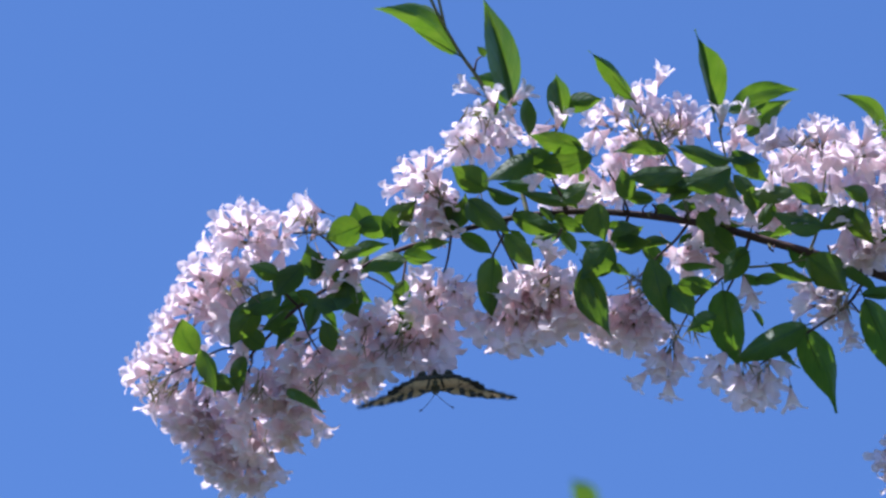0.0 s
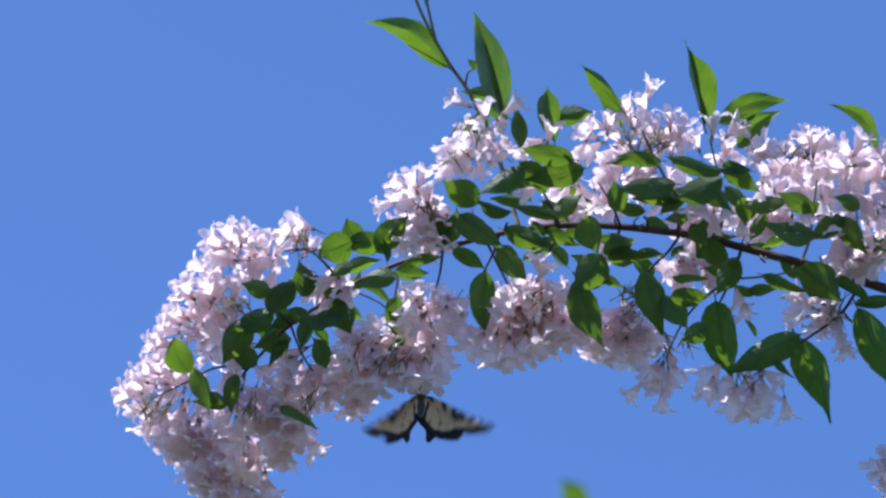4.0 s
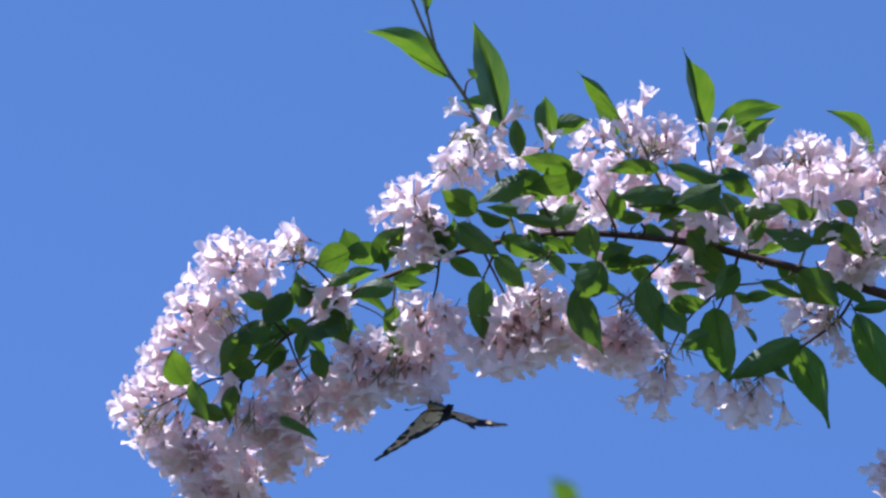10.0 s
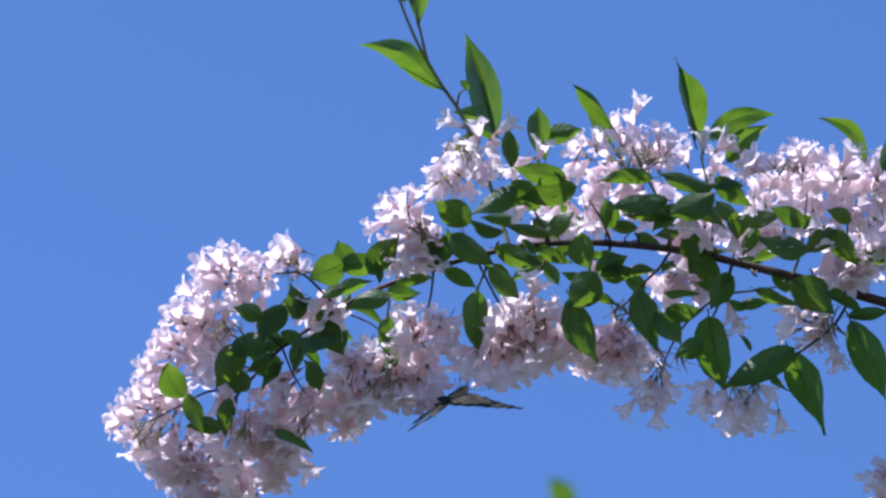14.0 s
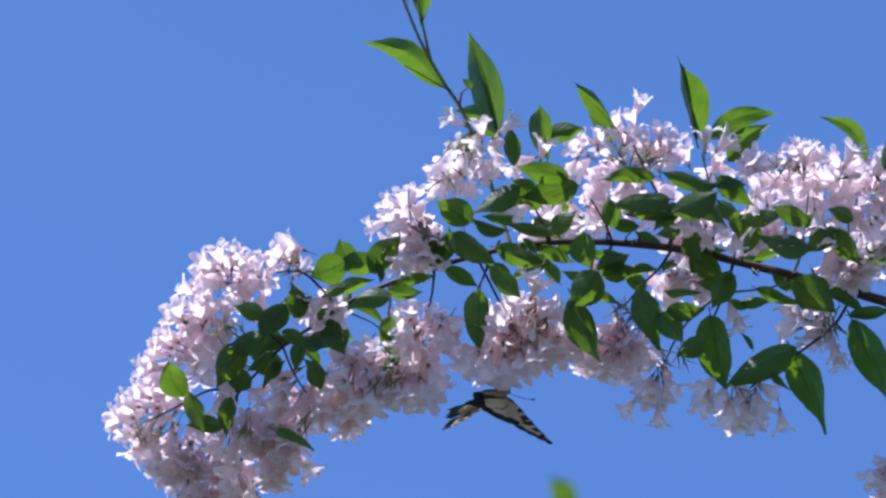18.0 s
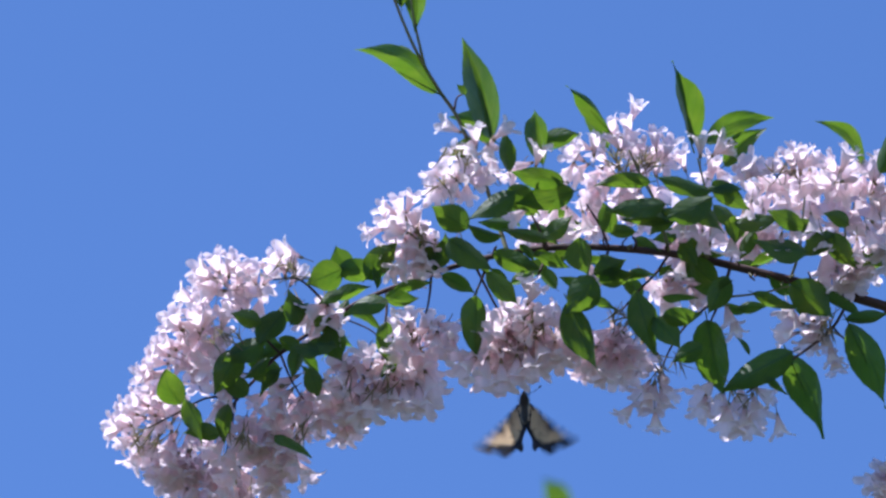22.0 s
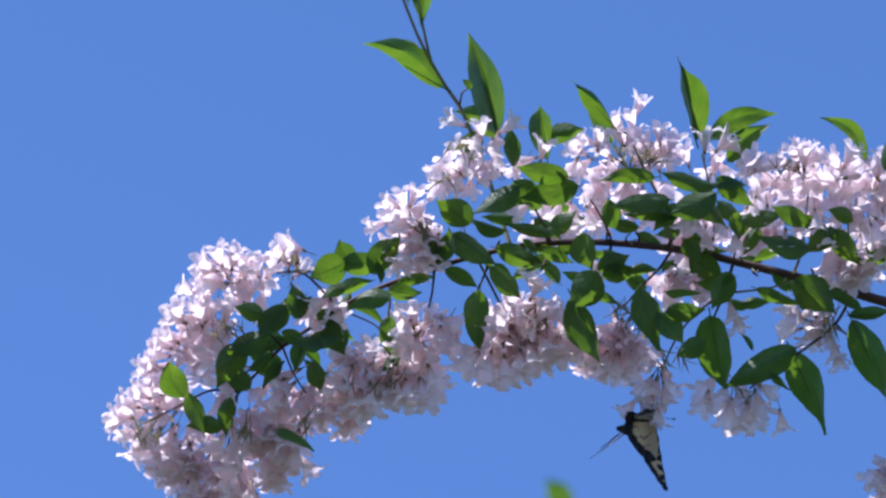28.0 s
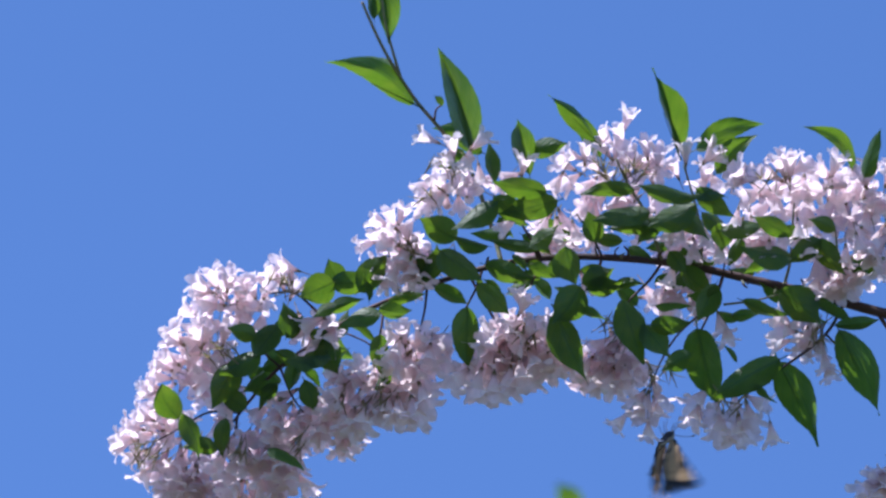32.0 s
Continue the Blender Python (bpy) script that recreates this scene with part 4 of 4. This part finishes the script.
def body_mesh():
    rings = [(15.5, 0.4, 0.2), (15.0, 1.3, 0.0), (13.6, 1.7, 0.0), (12.2, 1.3, 0.0), (11.2, 2.3, 0.2), (8.5, 3.0, 0.4), (4, 3.4, 0.4), (0, 3.0, 0.2), (-2.5, 2.0, 0.0), (-5, 2.4, 0.0),
             (-8, 2.6, -0.1), (-11, 2.5, -0.2), (-14, 2.2, -0.4), (-17, 1.7, -0.7), (-19.5, 1.0, -1.0), (-20.5, 0.3, -1.1)]
    verts, faces, slots, seg = [], [], [], 12
    for x, r, z in rings:
        for k in range(seg):
            a = 2 * math.pi * k / seg
            verts.append((MM * x, MM * r * math.cos(a), MM * (z + r * math.sin(a))))
    for i in range(len(rings) - 1):
        for k in range(seg):
            a, b = i * seg + k, i * seg + (k + 1) % seg
            faces.append((a, b, b + seg, a + seg))
            slots.append(1 if i >= 4 and k in (0, 5, 6, 11) else 0)
    return mesh_of("body", verts, faces, [CHITIN, STRIPE], slots)


butterfly = tagged(new("butterfly"), "cream and black striped swallowtail butterfly clinging under the blossoms", "butterfly")
part("body", body_mesh(), butterfly, label="black furry body with cream stripes")


def thin(name, points, r, parent):
    v, f = tube([Vector(p) * MM for p in points], [r * MM * (1 - 0.3 * i / len(points)) for i in range(len(points))], 5)
    return part(name, mesh_of(name, v, f, [CHITIN]), parent)


for s in (1, -1):
    antenna = thin("antenna", [(14.8, 0.7 * s, 1), (19, 3.5 * s, 3), (24, 7 * s, 4.5), (28, 9.5 * s, 5)], 0.22, butterfly)
    v, f = tube([MM * Vector((27.2, 9.0 * s, 4.9)), MM * Vector((28.5, 9.8 * s, 5.0)), MM * Vector((30.0, 10.6 * s, 5.0))], [0.0002, 0.0005, 0.0003], 6)
    part("club", mesh_of("club", v, f, [CHITIN]), antenna)
    for x0, x1 in ((9, 16), (6, 8), (3, -3)):
        thin("leg", [(x0, 1.5 * s, -2), ((x0 + x1) / 2, 3.5 * s, -4), (x1, 3.5 * s, -7), (x1 + 1, 4 * s, -8.5)], 0.22, butterfly)
thin("proboscis", [(15.2, 0, -0.5), (16.8, 0, -2), (17.2, 0, -4), (16.4, 0, -5.5)], 0.22, butterfly)
wings = {}
for side, s in (("left", 1), ("right", -1)):
    wings["fore", side] = part("forewing", fore if s > 0 else mirrored(fore), butterfly, pose(*(MM * c for c in (6, 2.2 * s, 1.8))), "cream wing with black tiger stripes")
    wings["hind", side] = part("hindwing", hind if s > 0 else mirrored(hind), butterfly, pose(*(MM * c for c in (2, 2.2 * s, 1.2))), "cream hindwing with scalloped black edge and tail")


# ---- what moves ----
# the branch in the wind: seconds, squares across and up, degrees about its three axes
SWAY = [
    (0, 27.4, 57.7, 1.04, -3.31, -1.76),
    (0.5, 28.4, 59.3, 0.81, -2.98, -1.81),
    (1, 26.0, 56.8, 0.60, -3.62, -1.62),
    (1.5, 25.9, 56.0, -0.07, -3.20, -1.58),
    (2, 23.1, 52.5, -0.53, -4.12, -1.46),
    (2.5, 20.7, 47.6, -0.57, -2.95, -1.32),
    (3, 10.5, 28.6, -1.05, -3.25, -0.76),
    (3.5, 13.4, 33.5, -0.26, -2.86, -1.03),
    (5.5, 7.7, 17.8, -0.22, -1.51, -0.57),
    (6, 13.5, 29.1, -0.07, -0.54, -0.94),
    (6.5, 11.2, 25.4, -0.18, -1.53, -0.87),
    (7, 14.5, 27.1, 0.18, -0.02, -0.89),
    (7.5, 9.9, 11.0, -1.36, 0.21, -0.22),
    (8, 4.8, 7.2, 0.22, 0.14, -0.34),
    (8.5, 11.2, 24.9, 0.90, -1.12, -0.95),
    (9, 10.4, 19.3, -0.03, -0.04, -0.67),
    (9.5, 9.2, 15.5, -0.42, 0.31, -0.47),
    (10, 7.7, 14.5, -0.45, -0.33, -0.45),
    (10.5, 1.9, 1.8, -0.27, 0.51, -0.09),
    (11, -0.2, -3.5, -0.39, 0.44, 0.13),
    (11.5, 1.2, 1.8, -0.36, 0.26, -0.08),
    (12, -2.3, -4.0, -0.06, -0.25, 0.03),
    (12.5, -1.4, -2.9, -0.08, 0.22, 0.07),
    (13, 0.0, 0.0, 0.00, 0.00, 0.00),
    (13.5, -2.1, -4.4, -0.14, -0.20, 0.09),
    (14, -3.0, -4.2, 0.14, -0.32, 0.07),
    (14.5, -3.5, -5.4, 0.04, -0.45, 0.13),
    (16.5, -5.2, -11.1, -0.06, 0.05, 0.30),
    (17, -4.1, -9.3, -0.14, 0.05, 0.28),
    (17.5, -2.5, -6.5, -0.12, 0.21, 0.17),
    (18, -0.7, -2.3, -0.01, 0.54, 0.04),
    (18.5, 0.3, 0.7, 0.01, 0.53, -0.08),
    (19, 0.3, 0.2, -0.11, 0.65, -0.04),
    (19.5, -1.2, -2.7, -0.38, 0.36, 0.06),
    (20, -1.7, -2.8, -0.05, 0.41, 0.01),
    (20.5, -3.5, -6.7, -0.29, 0.26, 0.15),
    (21, -6.1, -11.1, -0.44, -0.02, 0.27),
    (21.5, -6.0, -11.3, -0.26, 0.12, 0.30),
    (22, -6.9, -13.3, -0.12, -0.17, 0.34),
    (22.5, -7.4, -15.3, -0.53, 0.29, 0.47),
    (23, -7.8, -14.6, -0.34, -0.05, 0.36),
    (23.5, -9.0, -17.9, -0.43, 0.26, 0.46),
    (24, -9.0, -17.1, -0.01, -0.04, 0.37),
    (24.5, -8.2, -17.4, -0.51, 0.45, 0.44),
    (25, -10.9, -22.3, -0.49, 0.33, 0.58),
    (25.5, -10.5, -21.9, -0.36, 0.88, 0.59),
    (27.5, -4.9, -9.8, 0.40, 0.75, 0.22),
    (28, -0.9, -3.1, 0.07, 0.62, 0.05),
    (28.5, 0.3, 0.3, 0.35, 0.44, -0.03),
    (29, 3.2, 5.9, 0.28, 0.42, -0.21),
    (29.5, 5.3, 10.9, -0.20, 0.08, -0.31),
    (30, 1.5, 5.1, 0.10, -0.80, -0.13),
    (30.5, -2.3, -1.6, 0.23, -1.84, 0.05),
    (31, -9.4, -10.9, 0.76, -3.57, 0.27),
    (31.5, -17.6, -29.0, 0.51, -4.27, 0.99),
    (32, -19.9, -34.0, -0.62, -7.24, 1.15),
]
DRIFT = [(0, 41, -3), (1, 38, -4), (2, 33, -5), (3, 28, -4), (5.5, 16, -2), (7, 12, 0), (9, 7, 0), (11, 4, 0), (13, 0, 0), (17, 4, 2), (19, 0, 0),
         (21, -5, -3), (23, -10, -3), (25, -8, 1), (27.5, -5, 0), (29, -4, -9), (30.5, -6, -10), (32, 14, -10)]
# the butterfly: seconds, its place on the plan, its turn there as a quaternion, then in degrees, left and right in turn, the lift of its wings, the sweep
# of the forewings, the twist and the sweep of the hindwings; last, 1 where the wings are in full beat
FLIGHT = [
    (0, 770, 680, 0.613, 0.362, 0.413, -0.567, 15, 12, 30, 34, 4, 4, 25, 26, 0),
    (1, 763, 656, 0.598, 0.503, 0.58, -0.229, 28, 38, 34, 28, 0, 1, 31, 36, 0),
    (2, 751, 668, 0.367, 0.647, 0.55, -0.381, 52, 33, 23, 2, -1, -5, 29, 17, 0),
    (3, 733, 715, 0.28, 0.569, 0.563, -0.531, 15, 14, 31, 60, 0, -4, 34, 24, 0),
    (3.5, 741, 710, 0.221, 0.644, 0.59, -0.434, 46, 65, 12, 7, 0, -7, 26, 30, 0.8),
    (5.5, 751, 702, 0.739, 0.422, 0.525, -0.014, 33, 49, 39, 14, 8, 12, 39, 10, 0),
    (6, 764, 703, 0.731, 0.473, 0.489, -0.055, 34, 40, 37, 18, 6, 14, 37, 16, 0.15),
    (7, 797, 689, 0.631, 0.404, 0.651, -0.122, 83, 84, -17, 17, 18, 0, 5, 16, 1),
    (8, 778, 711, 0.824, 0.238, 0.492, 0.147, 81, 84, 21, 7, 9, -17, 25, 3, 0),
    (9, 797, 709, 0.491, 0.499, 0.682, -0.211, 67, 64, 9, 10, -10, 0, 23, 11, 1),
    (10, 770, 718, 0.414, 0.417, 0.628, -0.51, 22, 31, 18, 35, 8, 3, 15, 38, 0),
    (11, 769, 733, 0.368, 0.435, 0.672, -0.474, 54, 88, -7, -9, 0, -4, -4, 2, 1),
    (12, 795, 707, 0.163, 0.631, 0.745, -0.138, 44, 73, 19, 27, 11, 0, 12, 25, 0),
    (13, 807, 710, 0.772, 0.309, 0.554, 0.054, 84, 85, 35, 24, 7, 2, 37, 24, 0),
    (14, 813, 695, 0.604, 0.545, 0.496, -0.303, 19, 19, 50, 5, 0, -3, 44, 15, 0),
    (14.5, 830, 706, 0.745, 0.518, 0.402, -0.123, 44, 46, 46, 32, 2, -1, 42, 34, 0.5),
    (16.5, 838, 687, 0.656, 0.611, 0.421, -0.138, 74, 78, 30, 0, 6, -1, 30, 13, 0),
    (17, 839, 699, 0.704, 0.537, 0.453, -0.107, 81, 83, 35, 14, 7, -3, 33, 15, 0),
    (18, 880, 695, 0.584, 0.635, 0.354, -0.36, 31, 31, 36, 12, 6, 0, 36, 12, 0.15),
    (19, 923, 698, 0.565, 0.601, 0.495, -0.273, 29, 34, 36, 14, 7, 0, 36, 14, 0),
    (20, 936, 709, 0.433, 0.585, 0.619, -0.296, 72, 81, 11, 19, -6, 6, 16, 32, 1),
    (21, 927, 729, 0.319, 0.588, 0.697, -0.259, 0, 9, 54, 56, -4, -11, 27, 38, 0),
    (22, 928, 720, 0.35, 0.615, 0.628, -0.325, 55, 57, 7, 11, 0, 4, 26, 28, 0.8),
    (23, 979, 706, 0.591, 0.679, 0.42, 0.115, 43, -1, 19, -9, -5, -4, 21, -29, 0.25),
    (24, 1087, 736, -0.019, -0.71, -0.449, 0.542, 60, 13, 10, 53, 0, 7, 11, 40, 1),
    (24.5, 1101, 744, 0.412, 0.45, 0.309, -0.729, 26, 23, 41, 33, 2, 3, 37, 30, 0),
    (25, 1132, 751, 0.676, 0.454, 0.203, -0.544, 18, 15, 29, 18, 4, 10, 16, 18, 0.25),
    (25.5, 1138, 746, 0.557, 0.605, 0.399, -0.406, 33, 28, 44, 23, 2, -1, 33, 31, 0.15),
    (27.5, 1139, 740, 0.496, 0.653, 0.36, -0.446, 46, 38, 39, 25, 5, 0, 38, 23, 0),
    (28, 1143, 733, 0.48, 0.67, 0.385, -0.415, 52, 51, 47, 11, 11, 4, 37, 18, 0.25),
    (29, 1154, 734, 0.595, 0.367, 0.344, -0.627, 32, 24, 31, 30, 2, 7, 24, 23, 0),
    (30, 1175, 746, 0.42, 0.558, 0.556, -0.452, 47, 54, 24, 22, 0, -3, 27, 27, 0),
    (30.5, 1160, 758, 0.467, 0.529, 0.585, -0.4, 42, 44, 23, 21, -2, 0, 28, 20, 0),
    (31, 1185, 767, 0.407, 0.53, 0.661, -0.34, 52, 58, -3, 3, -1, 1, 24, 3, 1),
    (32, 1180, 776, 0.508, 0.615, 0.475, -0.373, 84, 84, -19, 17, 7, 0, -9, 16, 1),
]


def wing_beats():
    """Lift, sweep, twist and hind sweep of both wings, thirty times a second: the known poses, with about five beats a second between them."""
    for a, b in zip(FLIGHT, FLIGHT[1:]):
        steps, beats = round((b[0] - a[0]) * FPS), max(1, round(5 * (b[0] - a[0])))
        for k in range(steps):
            u = k / steps
            mix = a[15] + (b[15] - a[15]) * u
            now = [p + (q - p) * u for p, q in zip(a, b)]
            angles = []
            for base in now[7:9]:
                beat = 32 * mix * math.sin(2 * math.pi * beats * u) + (1 - mix) * (16 if base < 42 else -16) * (1 - math.cos(2 * math.pi * beats * u))
                angles.append(max(-40, min(88, base + beat)))
            yield a[0] + u * (b[0] - a[0]), *angles, *now[9:15]
    yield FLIGHT[-1][0], *FLIGHT[-1][7:15]


def fly():
    rows = []
    for a, b in zip(FLIGHT, FLIGHT[1:] + FLIGHT[-1:]):
        qa, qb = Quaternion(a[3:7]), Quaternion(b[3:7])
        steps = 1 + int(qa.rotation_difference(qb).angle // 0.8)
        for k in range(steps):
            u = k / steps
            spot = at(a[1] + u * (b[1] - a[1]), a[2] + u * (b[2] - a[2]), 5)
            rows.append((a[0] + u * (b[0] - a[0]), PLAN @ Matrix.LocRotScale(spot, qa.slerp(qb, u), None)))
    walk(butterfly, rows)
    beats = list(wing_beats())
    for i, side, s in ((1, "left", 1), (2, "right", -1)):
        for which, hinge, sweep in (("fore", FORE_HINGE, i + 2), ("hind", HIND_HINGE, i + 6)):
            x, y, z = (MM * c for c in hinge)
            walk(wings[which, side], [(b[0], pose(x, y * s, z, b[i] * s) @ pose(0, 0, 0, 0, b[i + 4]) @ pose(0, 0, 0, 0, 0, b[sweep] * s)) for b in beats])


def motions():
    walk(branch, [(t, HOME @ (Matrix.Translation((tx * SQ, ty * SQ, 0)) @ pose(0, 0, 0, rx, ry, rz))) for t, tx, ty, rx, ry, rz in SWAY])
    k = SQ * (FAR - DEEP) / FAR
    walk(shoot, [(t, SHOOT_HOME @ pose(x * k, y * k, 0)) for t, x, y in DRIFT])
    fly()


motions()
